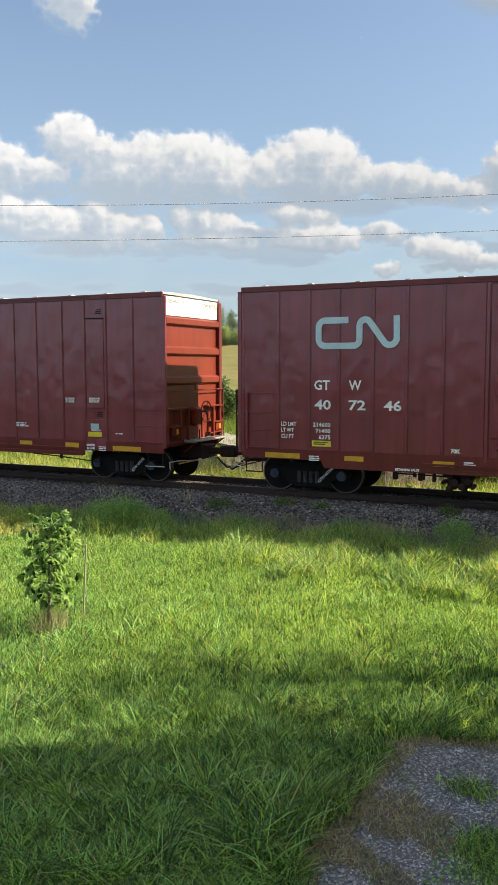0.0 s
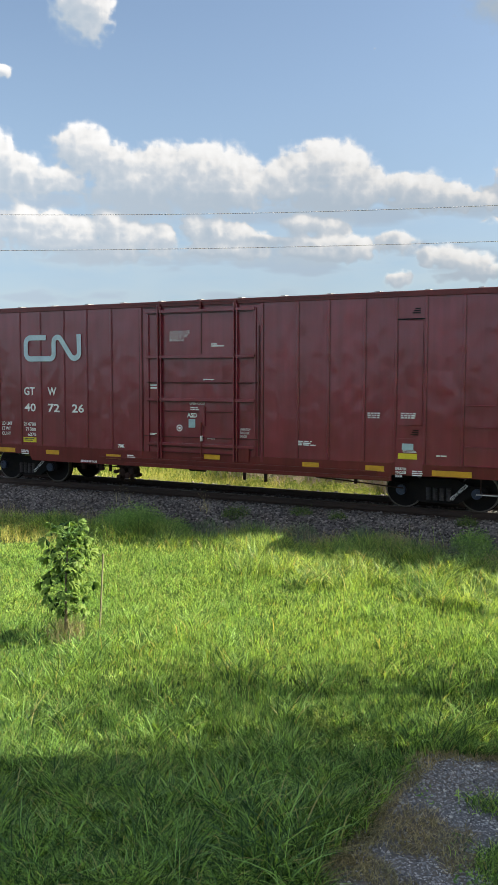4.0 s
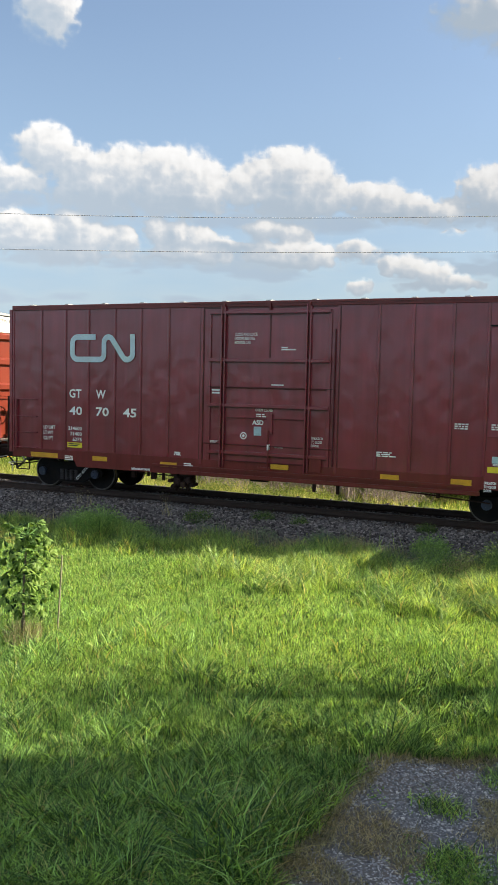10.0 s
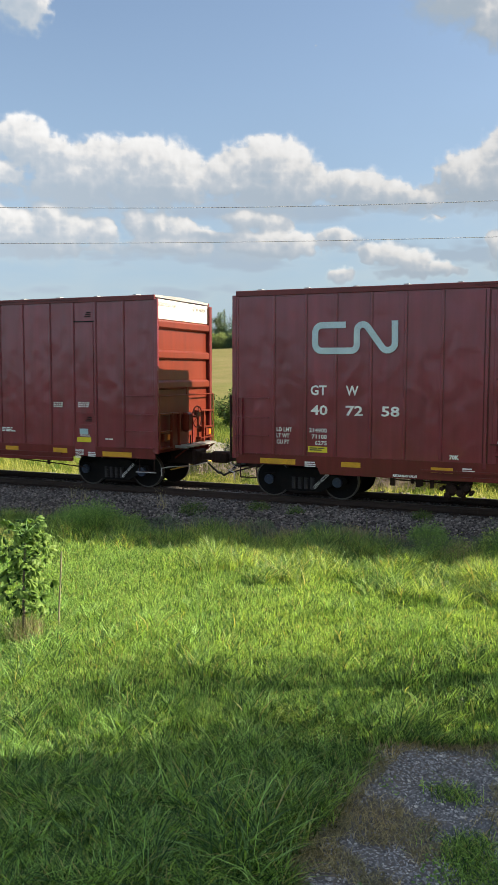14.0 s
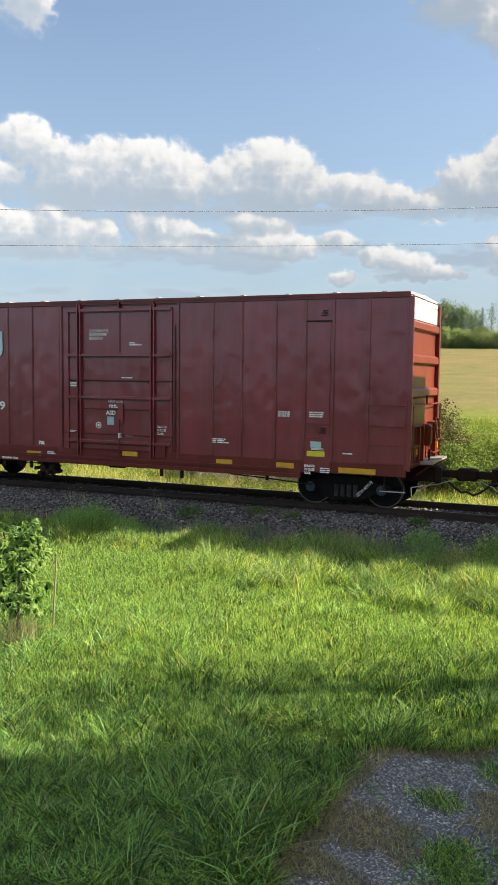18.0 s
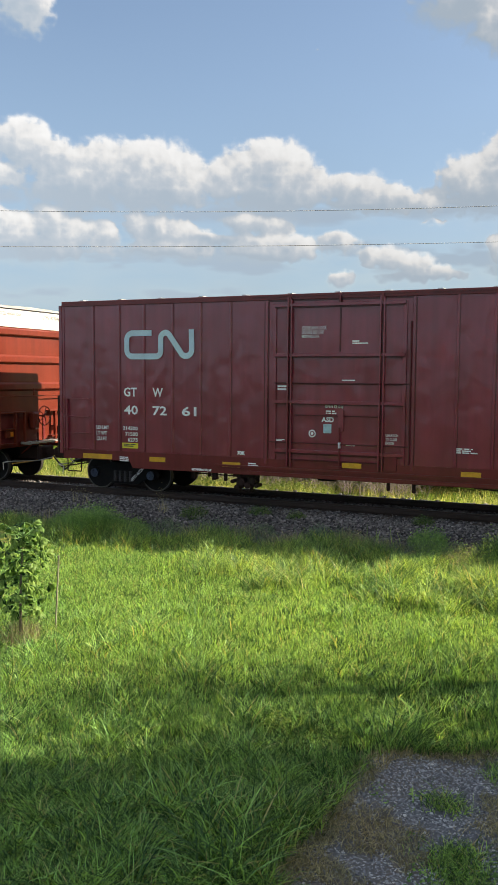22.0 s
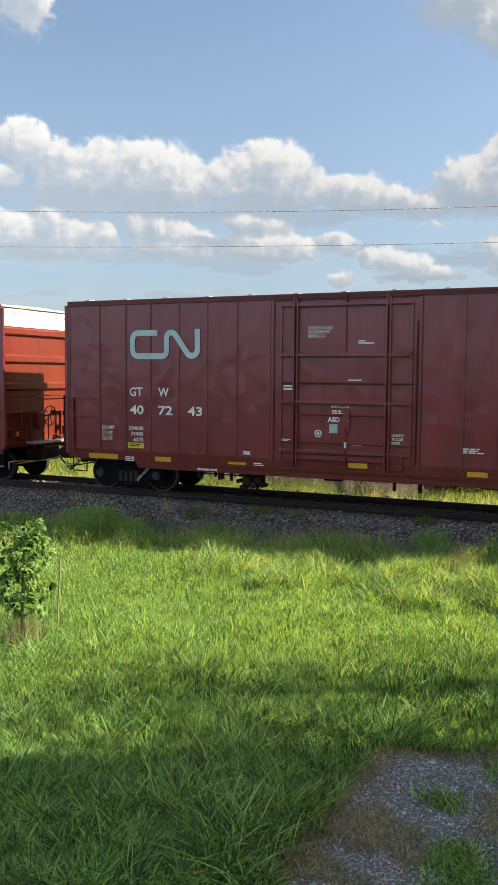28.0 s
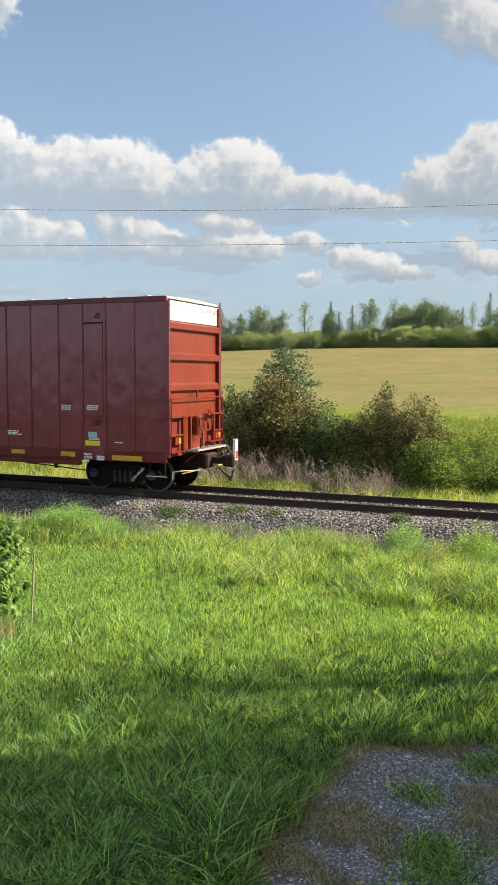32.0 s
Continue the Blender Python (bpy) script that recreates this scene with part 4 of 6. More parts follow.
    small = [("notice", [[0.5, 0.3], [0.6, 0.25], [0.9]], 1.80, 0.99, 0.30, 0.14), ("notice", [[0.7], [0.9]], 5.52, 1.0, 0.3, 0.1),
             ("notice", [[0.14, 0.16, 0.12, 0.16], [0.2, 0.1, 0.1, 0.16], [0.12, 0.06, 0.2, 0.16]], 12.36, 2.30, 0.4, 0.15), ("notice", [[0.22, 0.2, 0.08, 0.18], [0.12, 0.2, 0.1, 0.22], [0.2, 0.1, 0.1, 0.2]], 13.16, 2.31, 0.42, 0.15),
             ("notice", [[0.3, 0.24, 0.1], [0.22, 0.4], [0.24, 0.3, 0.3]], 10.57, 1.57, 0.5, 0.13), ("notice", [[0.45, 0.4], [0.6, 0.3], [0.9]], 13.45, 0.98, 0.26, 0.14),
             ("notice", [[0.4, 0.5]], 14.0, 1.36, 0.25, 0.05)]
    for name, rows, u, z, w, h in small:
        part(name, bars(rows, u - HX, z, w, h), LETTER, car).location = (0, yy - (0.016 if u > 13 and u < 13.7 else 0.010), 0)
    part("placard", boxed(13.11 - HX, 13.56 - HX, -HY - 0.034, -HY - 0.028, 1.24, 1.37), YELLOW_TAG, car, "yellow placard with small print")
    part("data_tag", boxed(13.2 - HX, 13.47 - HX, -HY - 0.034, -HY - 0.028, 1.45, 1.60), TIN, car, "pale blue tag")
    part("notice", bars([[0.9], [0.95]], 13.22 - HX, 1.44, 0.34, 0.055), LETTER, car).location = (0, -HY - 0.03, 0)
    door_y = -HY - 0.004
    for text, u, z, w in (("CLOSE AND LOCK", 6.89, 4.25, 0.62), ("DOORS BEFORE", 6.89, 4.15, 0.55), ("MOVING CAR", 6.89, 4.05, 0.44)):
        put("door_lettering", lettering(text, 0.075, LETTER, 0.001, w), car, pose(u - HX, door_y, z))
    put("door_lettering", lettering("OPEN CLOSE", 0.07, LETTER, 0.001, 0.46), car, pose(7.49 - HX, door_y, 2.40))
    put("door_lettering", lettering("ASD", 0.11, LETTER, 0.006), car, pose(7.42 - HX, door_y, 2.07))
    for rows, u, z, w, h in (([[0.4], [0.9]], 8.14, 3.98, 0.42, 0.1), ([[0.9]], 7.9, 3.07, 0.36, 0.045), ([[0.8], [1.0]], 6.28, 2.92, 0.34, 0.14), ([[0.9], [0.7]], 6.2, 1.62, 0.3, 0.06), ([[0.9]], 8.02, 1.55, 0.25, 0.05)):
        part("notice", bars(rows, u - HX, z, w, h), LETTER, car).location = (0, door_y - 0.001, 0)
    for text, u, z, w in (("UNLATCH", 8.97, 1.77, 0.29), ("TO CLOSE", 8.97, 1.68, 0.27), ("DOOR", 8.97, 1.59, 0.2)):
        put("door_lettering", lettering(text, 0.06, LETTER, 0.0008, w), car, pose(u - HX, door_y, z))
    part("notice", bars([[0.35, 0.2], [0.1, 0.2, 0.3]], 7.52 - HX, 2.34, 0.36, 0.10), LETTER, car).location = (0, door_y - 0.003, 0)
    part("data_tag", boxed(7.46 - HX, 7.66 - HX, door_y - 0.004, door_y, 1.80, 2.02), TIN, car, "pale blue tag")
    bm = bmesh.new()
    for r0, r1 in ((0.065, 0.09), (0.0, 0.035)):
        k = 20
        a = [bm.verts.new((r1 * math.cos(i * math.tau / k), 0, r1 * math.sin(i * math.tau / k))) for i in range(k)]
        if r0:
            b = [bm.verts.new((r0 * math.cos(i * math.tau / k), 0, r0 * math.sin(i * math.tau / k))) for i in range(k)]
            for i in range(k):
                bm.faces.new((a[i], a[(i + 1) % k], b[(i + 1) % k], b[i]))
        else:
            bm.faces.new(a)
    ob = part("round_mark", bm, LETTER, car, "white ring mark")
    ob.location = (7.18 - HX, door_y, 1.78)
    put("band_lettering", lettering("EXCESS HEIGHT CAR", 0.09, BAND_LETTER, 0.002, 1.0), car, pose(HX + 0.038, -HY + 0.08, 4.83, 0, 0, 90))
    return car


NUMBERS = ["407232", "407246", "407263", "407226", "407231", "407279", "407271", "407045", "407220", "407047", "407258",
           "407120", "407179", "407250", "407046", "407261", "407157", "407257", "407118", "407243", "407113", "407265"]
LOADS = {"407258": ("214900", "71100"), "407257": ("214400", "71600"), "407226": ("214700", "71300"), "407271": ("214700", "71300"), "407261": ("214500", "71500"), "407047": ("214300", "71700")}


def build_train():
    cars = []
    first = build_boxcar()
    for i, number in enumerate(NUMBERS):
        car = first if i == 0 else copy_thing(first, pose(0, 1.6, 0))
        cars.append(car)
    for car, number in zip(cars, NUMBERS):
        for k, u in enumerate((1.94, 2.80, 3.66)):
            put("car_number", lettering(number[2 * k:2 * k + 2], 0.22, LETTER, 0.007, 0.42), car, pose(u - HX, -HY - 0.0165, 2.12))
        for text, u, z, w in zip(LOADS.get(number, ("214600", "71400")), (1.90, 1.97), (1.70, 1.55), (0.45, 0.38)):
            put("weight_lettering", lettering(text, 0.095, LETTER, 0.0025, w), car, pose(u - HX, -HY - 0.0165, z))
        put("band_lettering", lettering("GTW " + number, 0.12, BAND_LETTER, 0.003, 0.9), car, pose(HX + 0.038, 0.48, 4.80, 0, 0, 90))
        # frame lettering on the trucks
        for cx in (-HX + 1.589, HX - 1.569):
            put("frame_lettering", lettering("GTW " + number, 0.075, LETTER, 0.002, 0.52), car, pose(cx + 0.33, -1.16, 0.27, 0, -45, 0))
    # marker on the last coupler
    last = cars[-1]
    part("rear_marker", boxed(HX + 1.2, HX + 1.28, -0.1, 0.06, 0.85, 1.42, bevel=0.01), WHITE_PAINT, last, "white and red end-of-train marker")
    part("marker_panel", boxed(HX + 1.281, HX + 1.286, -0.08, 0.04, 0.9, 1.1), RED_FLAG, last, "red reflective panel")
    part("air_hose", pipe(bmesh.new(), [(HX + 1.0, -0.1, 0.5), (HX + 1.15, -0.12, 0.3), (HX + 1.2, -0.05, 0.6)], 0.025), RUBBER, last)
    return cars


CARS = build_train()


# ---- clouds: a shell of broken cumulus far out, round the place; its unseen part adds fill light ----
EYE = (0.0, -18.94, 3.14)
# puffs of cloud: azimuth to the left of +y, height, half width, half height, in degrees
UPPER = [(37.2, 15.0, 1.5, 1.15), (35.6, 14.5, 1.3, 0.9), (34.4, 13.4, 2.3, 1.2), (31.9, 13.9, 2.1, 1.2), (29.7, 14, 2.3, 1.3), (27.9, 13.5, 2.1, 1.5), (26.4, 12.9, 0.9, 1.2), (33.4, 12.2, 4.2, 1), (29.4, 12.3, 4.2, 1), (24, 13.3, 1.5, 1.1), (23, 14.2, 1.1, 1), (21.4, 14.4, 1.4, 1.2), (20.1, 13.7, 1.7, 1.5), (18.6, 12.9, 1.2, 1.2), (20.8, 12.3, 4.2, 0.9), (16.1, 12.9, 1.1, 0.8), (15, 12.6, 1.4, 1), (13.1, 12.3, 1.2, 0.7), (11.1, 11.8, 1.7, 0.5), (14.4, 11.9, 3.5, 0.5), (8.2, 13.1, 1.5, 1.2), (6.6, 13.7, 1.2, 1.2), (5.4, 14.6, 1.1, 1.4), (4.3, 13.2, 2.3, 2.3), (7.1, 12.1, 3.1, 1)]
LOWER = [(39.4, 9.31, 1.4, 1.04), (38.0, 9.19, 1.56, 0.91), (35.6, 9.74, 1.09, 1.17), (34.2, 9.14, 1.25, 0.91), (32.3, 9.12, 0.78, 0.81), (36.2, 8.19, 3.43, 0.65), (30.1, 10.03, 0.69, 0.72), (28.8, 9.62, 1.25, 0.78), (27.3, 9.2, 1.4, 0.72), (26.0, 8.74, 1.09, 0.52), (28.0, 8.54, 2.18, 0.46), (23.1, 10.08, 1.09, 0.59), (21.2, 9.93, 1.25, 0.46), (21.6, 8.74, 1.87, 0.59), (19.5, 8.47, 1.18, 0.59),
         (22.8, 8.56, 1.56, 0.46), (16.7, 8.86, 1.09, 0.46), (14.5, 7.91, 0.5, 0.46), (13.2, 7.63, 1.0, 0.59), (11.7, 7.23, 1.0, 0.59), (10.5, 6.73, 1.25, 0.39), (16.3, 6.38, 0.78, 0.39), (6.1, 8.14, 0.62, 0.65), (5.2, 7.57, 0.94, 0.52), (3.9, 7.17, 1.25, 0.46), (41.2, 9.56, 1.71, 0.98), (43.7, 9.22, 1.56, 0.81), (45.1, 8.98, 1.56, 0.72)]
BASES = [(36.0, 7.9, 4.0, 0.45), (28.0, 8.0, 3.4, 0.4), (21.5, 7.9, 3.6, 0.4), (11.5, 6.5, 3.6, 0.35), (5.0, 6.9, 3.0, 0.4), (25.0, 8.9, 3.0, 0.35)]
WISPS = [(17.9, 20.3, 0.5, 0.35), (10.5, 9.8, 0.9, 0.4), (8.8, 22.3, 2.7, 1.1), (6.7, 21.5, 2.1, 1.3), (4.7, 20.6, 1.7, 1.1), (37.2, 22.6, 1.7, 1.3)]
WESTERN = [(45.1, 15.9, 1.4, 1.2), (44.5, 14.8, 1.6, 1.4), (43.5, 13.6, 2, 1.5), (41.7, 12.8, 1.9, 1.2), (39.9, 12.4, 2.3, 0.7), (44.3, 19, 1.3, 0.42), (42.7, 18.6, 0.9, 0.35), (44.8, 12.2, 3.5, 1.2), (44.1, 8.8, 2.7, 1), (47.6, 13.5, 3.1, 2.3), (48.6, 11.1, 4.6, 1.5), (49.5, 7.6, 4.6, 1.2)]
PUFFS = [(a, e - (0.75 if a < 24.5 else 0.65), rx * 1.1, ry * 1.12) for a, e, rx, ry in UPPER] + [(a, e - 0.1, rx * 1.14, ry * 1.28) for a, e, rx, ry in LOWER] + BASES + WISPS + WESTERN


def value_noise(x, y, seed):
    g = np.random.RandomState(seed).rand(256, 256)
    xi, yi = np.floor(x).astype(int), np.floor(y).astype(int)
    fx, fy = x - xi, y - yi
    fx, fy = fx * fx * (3 - 2 * fx), fy * fy * (3 - 2 * fy)
    a, b = g[yi % 256, xi % 256], g[yi % 256, (xi + 1) % 256]
    c, d = g[(yi + 1) % 256, xi % 256], g[(yi + 1) % 256, (xi + 1) % 256]
    return a + (b - a) * fx + (c - a) * fy + (a - b - c + d) * fx * fy


def fbm(x, y, seed, octaves=5, gain=0.55):
    s, amp, tot = 0, 1.0, 0
    for k in range(octaves):
        s, tot = s + amp * value_noise(x * 2 ** k + 17.3 * k, y * 2 ** k + 9.1 * k, seed + k), tot + amp
        amp *= gain
    return s / tot


def cloud_fields(az, el):
    """How thick the cloud is, and how high within its own puff, over the sky."""
    T, top, sum_w = np.full(az.shape, -0.8), np.zeros(az.shape), np.full(az.shape, 1e-6)
    wx = az + 0.8 * (fbm(az * 0.9, el * 0.9, 3) - 0.5)
    wy = el + 0.6 * (fbm(az * 0.9, el * 0.9, 11) - 0.5)
    for a, e, rx, ry in PUFFS:
        dx, dy = (wx - a) / (rx * 1.3), wy - e
        dy = dy / np.where(dy > 0, ry * 1.25, ry * 1.75)
        t = 1 - np.hypot(dx, dy)
        w = np.exp(np.clip(t, -1, 1) * 7)
        lift = np.clip(0.55 * dy - 0.28 * dx - (0.35 if rx > 2.6 else 0.0), -1.2, 1.2)
        t = t - (0.85 if (a, e, rx, ry) in WISPS and rx < 1 else 0)
        T, top, sum_w = np.maximum(T, t), top + w * lift, sum_w + w
    bill = sum(g * (np.abs(2 * value_noise(az * f + 5, el * f * 1.15, s) - 1) - 0.45) for f, g, s in ((0.9, 0.5, 71), (1.9, 0.3, 73), (3.9, 0.14, 75)))
    T, top = T - 0.42 * bill, top - 0.5 * bill * sum_w
    # unseen clouds outside the view, added to raise the ambient light
    away = np.clip(np.maximum((az - 56) / 6, (-8 - az) / 6), 0, 1)
    T = T + away * np.clip((el - 8) / 6, 0, 1) * (0.8 + 2.6 * (fbm(az * 0.10, el * 0.22, 23, 4) - 0.42))
    streak = fbm(az * 0.22 + 3, el * 0.8, 61, 4)
    veil = 0.95 * np.exp(-((el - 10.9) / 1.25) ** 2) + 1.15 * np.exp(-((el - 7.7) / 1.25) ** 2) + 0.8 * np.exp(-((el - 5.2) / 0.9) ** 2)
    return T, top / sum_w, np.clip(veil * (streak - 0.18) * 2.5, 0, 0.85)


def cloud_material():
    m, n, l, p = material("cloud")
    n.remove(p)
    at, at2 = n.new("ShaderNodeAttribute"), n.new("ShaderNodeAttribute")
    at.attribute_name, at2.attribute_name = "thickness", "above"
    fine = noise_node(n, l, 1.3, 5, 0.5, coords="UV")

    def math_node(op, a, b):
        q = n.new("ShaderNodeMath")
        q.operation = op
        for s, v in zip(q.inputs, (a, b)):
            if isinstance(v, (int, float)):
                s.default_value = v
            else:
                l.new(v, s)
        return q.outputs[0]

    def span(v, a, b, lo=0.0, hi=1.0):
        r = n.new("ShaderNodeMapRange")
        r.interpolation_type = "SMOOTHSTEP"
        l.new(v, r.inputs[0])
        for i, k in enumerate((a, b, lo, hi)):
            r.inputs[i + 1].default_value = k
        return r.outputs[0]

    wob = math_node("SUBTRACT", fine, 0.5)
    dens = math_node("ADD", at.outputs["Fac"], math_node("MULTIPLY", wob, 0.5))
    low = span(at2.outputs["Fac"], -0.55, 0.1, 0.75, 0.24)
    soft = n.new("ShaderNodeMapRange")
    soft.interpolation_type = "SMOOTHSTEP"
    l.new(dens, soft.inputs[0])
    soft.inputs[1].default_value = -0.14
    l.new(low, soft.inputs[2])
    soft.inputs[4].default_value = 0.96
    alpha = soft.outputs[0]
    shade = span(math_node("ADD", at2.outputs["Fac"], math_node("MULTIPLY", wob, 0.5)), -0.42, 0.7)
    color = ramp_node(n, l, shade, [(0.0, (0.42, 0.50, 0.59)), (0.34, (0.55, 0.60, 0.66)), (0.66, (0.80, 0.80, 0.80)), (1.0, (0.94, 0.94, 0.94))])
    front = n.new("ShaderNodeAttribute")
    front.attribute_name = "frontlit"
    em, tr, mx = n.new("ShaderNodeEmission"), n.new("ShaderNodeBsdfTransparent"), n.new("ShaderNodeMixShader")
    l.new(front.outputs["Fac"], em.inputs["Strength"])
    # thin haze towards the horizon
    uvc, sep = n.new("ShaderNodeTexCoord"), n.new("ShaderNodeSeparateXYZ")
    l.new(uvc.outputs["UV"], sep.inputs[0])
    base = n.new("ShaderNodeAttribute")
    base.attribute_name = "veil"
    veil = math_node("ADD", sep.outputs["Y"], math_node("MULTIPLY", noise_node(n, l, 0.25, 3, 0.5, coords="UV", stretch=(0.5, 1, 1)), 6.0))
    haze = span(veil, 1.0, 30.0, 0.74, 0.03)
    thin = mix_node(n, l, base.outputs["Fac"], (0.305, 0.44, 0.615), (0.40, 0.485, 0.595))
    color = mix_node(n, l, alpha, thin, color)
    l.new(color, em.inputs["Color"])
    alpha = math_node("MAXIMUM", math_node("MAXIMUM", alpha, haze), base.outputs["Fac"])
    l.new(alpha, mx.inputs[0])
    l.new(tr.outputs[0], mx.inputs[1])
    l.new(em.outputs[0], mx.inputs[2])
    l.new(mx.outputs[0], n["Material Output"].inputs["Surface"])
    return m


def build_clouds():
    az = np.concatenate([np.arange(-180, -8, 2.0), np.arange(-8, 54, 0.1), np.arange(54, 180.1, 2.0)])
    el = np.concatenate([np.arange(0.5, 26, 0.1), np.arange(26, 72, 2.0)])
    A, E = np.meshgrid(az, el)
    a, e, R = np.radians(A), np.radians(E), 3600.0
    V = np.stack([-np.sin(a) * np.cos(e), np.cos(a) * np.cos(e), np.sin(e)], -1).reshape(-1, 3) * R
    i = (np.arange(len(el) - 1)[:, None] * len(az) + np.arange(len(az) - 1)[None]).ravel()
    w = len(az)
    F = np.concatenate([np.stack([i, i + 1, i + w + 1], 1), np.stack([i, i + w + 1, i + w], 1)])
    me = np_mesh("cloud_backdrop", V, F, cloud_material())
    T, top, veil = cloud_fields(A, E)
    # clouds away from the sun show their lit side, those before it their shaded one; unseen ones behind glow extra as
    # fill
    side = (0.5 - 0.5 * np.cos(a + radians(90 - SUN_AZ))) ** 1.2
    lit = 0.235 + 0.15 * side + 0.2 * side ** 4
    for name, v in (("thickness", T), ("above", top), ("frontlit", lit), ("veil", veil)):
        me.attributes.new(name, "FLOAT", "POINT").data.foreach_set("value", v.astype(np.float32).ravel())
    uv = me.uv_layers.new(name="sky")
    uv.data.foreach_set("uv", np.stack([A, E], -1).reshape(-1, 2)[F.ravel()].astype(np.float32).ravel())
    ob = tagged_new("cloud_backdrop", me, "white cumulus clouds with grey bases across a blue sky, unseen glowing ones added behind", "clouds", kind="structure")
    ob.location = EYE
    ob.visible_shadow = False
    return ob


CLOUDS = build_clouds()


# ---- lawn and foreground ----
GRAVEL_Y = [-16.5, -14, -13.2, -12.3, -11.8, -11.3, -10.9, -10.6, -10.3, -10.1]
GRAVEL_X = [-1.9, -2.05, -2.3, -2.2, -2.2, -2.0, -1.7, -1.25, -0.8, 0.6]


def gravelness(x, y):
    """Above 0 on the gravel, in metres from its edge."""
    edge = np.interp(y, GRAVEL_Y, GRAVEL_X)
    d = np.minimum(x - edge, (-10.15 - y) * 1.2)
    return d - 0.02 + 0.5 * (fbm(x * 1.9 + 40, y * 1.9 + 40, 7, 4) - 0.5)


def fan(k, rng, r0, r1, power=1.0, a0=-3.0, a1=46.0):
    """Points on the ground in the fan that the house's porch looks over."""
    r = r0 + (r1 - r0) * rng.rand(k) ** power
    a = np.radians(rng.uniform(a0, a1, k))
    return EYE[0] - r * np.sin(a), EYE[1] + r * np.cos(a)


def rooted(x, y, sink=0.01):
    return np.stack([x, y, ground_z(x, y) - sink], 1)


def build_lawn():
    rng = np.random.RandomState(1)
    x, y = fan(560000, rng, 4.6, 19.0, 0.85)
    g = gravelness(x, y)
    keep = (y < -2.2) & ((g < 0) & (rng.rand(len(x)) < np.clip(-g * 6 + 0.15, 0, 1)))
    x, y = x[keep], y[keep]
    r = np.hypot(x - EYE[0], y - EYE[1])
    clump = fbm(x * 4.0, y * 4.0, 31, 4)
    close = np.clip((9.5 - r) / 2.5, 0, 1)
    keep = rng.rand(len(x)) < np.clip((clump - 0.2) * 5, 0.4, 1) * (1 - 0.2 * close)
    x, y, r, clump, close = x[keep], y[keep], r[keep], clump[keep], close[keep]
    tall = 0.05 + 0.42 * np.clip(clump - 0.2, 0, 1) ** 1.5 + 0.12 * rng.rand(len(x))
    short = 0.045 + 0.12 * np.clip(clump - 0.2, 0, 1) + 0.06 * rng.rand(len(x))
    h = short + (tall * 1.15 - short) * close
    h *= np.where(rng.rand(len(x)) < 0.006, 1.5, 1.0)
    w = rng.uniform(0.005, 0.0105, len(x)) * np.clip(r / 9.0, 0.9, 1.35) + rng.uniform(0.002, 0.008, len(x)) * close
    bend = rng.uniform(0.15, 1.0, len(x)) + 0.2 * close
    near = r < 8.5
    pieces = [blades(rooted(x[near], y[near]), h[near], w[near], bend[near], 3, rng), blades(rooted(x[~near], y[~near]), h[~near], w[~near], bend[~near], 2, rng)]
    tagged_new("lawn_grass", np_mesh("lawn_grass", *merge(pieces), LAWN), "unmown bright green lawn grass, partly in shade", "grass", kind="stuff")
    # coarse tufts with long arching blades
    P, H, W, B = [], [], [], []
    for k in range(150):
        cx, cy = fan(1, rng, 5.0, 13.0, 1.1)
        if cy[0] > -3.5 or gravelness(cx, cy)[0] > -0.15:
            continue
        m = rng.randint(25, 60)
        q = rng.normal(0, 0.09, (m, 2))
        P.append(rooted(cx + q[:, 0], cy + q[:, 1]))
        H.append(rng.uniform(0.2, 0.46, m))
        W.append(rng.uniform(0.009, 0.016, m))
        B.append(rng.uniform(0.4, 1.1, m))
    for cx, cy, m, s in ((-2.75, -13.1, 330, 0.17), (-2.55, -13.5, 220, 0.14), (-3.3, -12.9, 120, 0.12), (-2.4, -12.7, 60, 0.1), (-0.62, -10.6, 600, 0.13), (-1.36, -11.68, 174, 0.08), (-1.2, -11.72, 170, 0.08), (-1.06, -12.5, 900, 0.12), (-0.92, -12.75, 800, 0.13), (-0.86, -10.8, 500, 0.12)):
        q = rng.normal(0, s, (m, 2))
        P.append(rooted(cx + q[:, 0], cy + q[:, 1]))
        H.append(rng.uniform(0.15, 0.45, m) * (0.4 if m < 175 and cx > -2 else 0.33 if cx > -1.2 else 1.4))
        W.append(rng.uniform(0.006, 0.011, m) * (1.9 if cx < -2.5 else 1.0))
        B.append(rng.uniform(0.4, 1.2, m))
    V = blades(np.concatenate(P), np.concatenate(H), np.concatenate(W), np.concatenate(B), 4, rng)
    tagged_new("grass_tufts", np_mesh("grass_tufts", *V, LAWN), "coarse green tufts of long arching grass", "grass", kind="stuff")


build_lawn()


MATS = [(-2.04, -12.18, 0.2), (-1.8, -12.47, 0.36), (-1.55, -12.25, 0.28), (-1.38, -12.55, 0.3), (-2.0, -13.05, 0.36), (-2.2, -12.6, 0.4), (-0.76, -11.45, 0.28), (-0.65, -12.0, 0.42), (-1.5, -10.7, 0.3), (-1.15, -10.5, 0.3), (-1.68, -13.2, 0.22)]


def dead_mat(x, y):
    """Above 0 where dead grass mats the gravel."""
    m = np.max([1 - np.hypot(x - a, y - b) / r for a, b, r in MATS], 0)
    return 0.9 * m - 0.02 + 2.2 * (fbm(x * 3.3 + 5, y * 3.3, 57, 5) - 0.5)


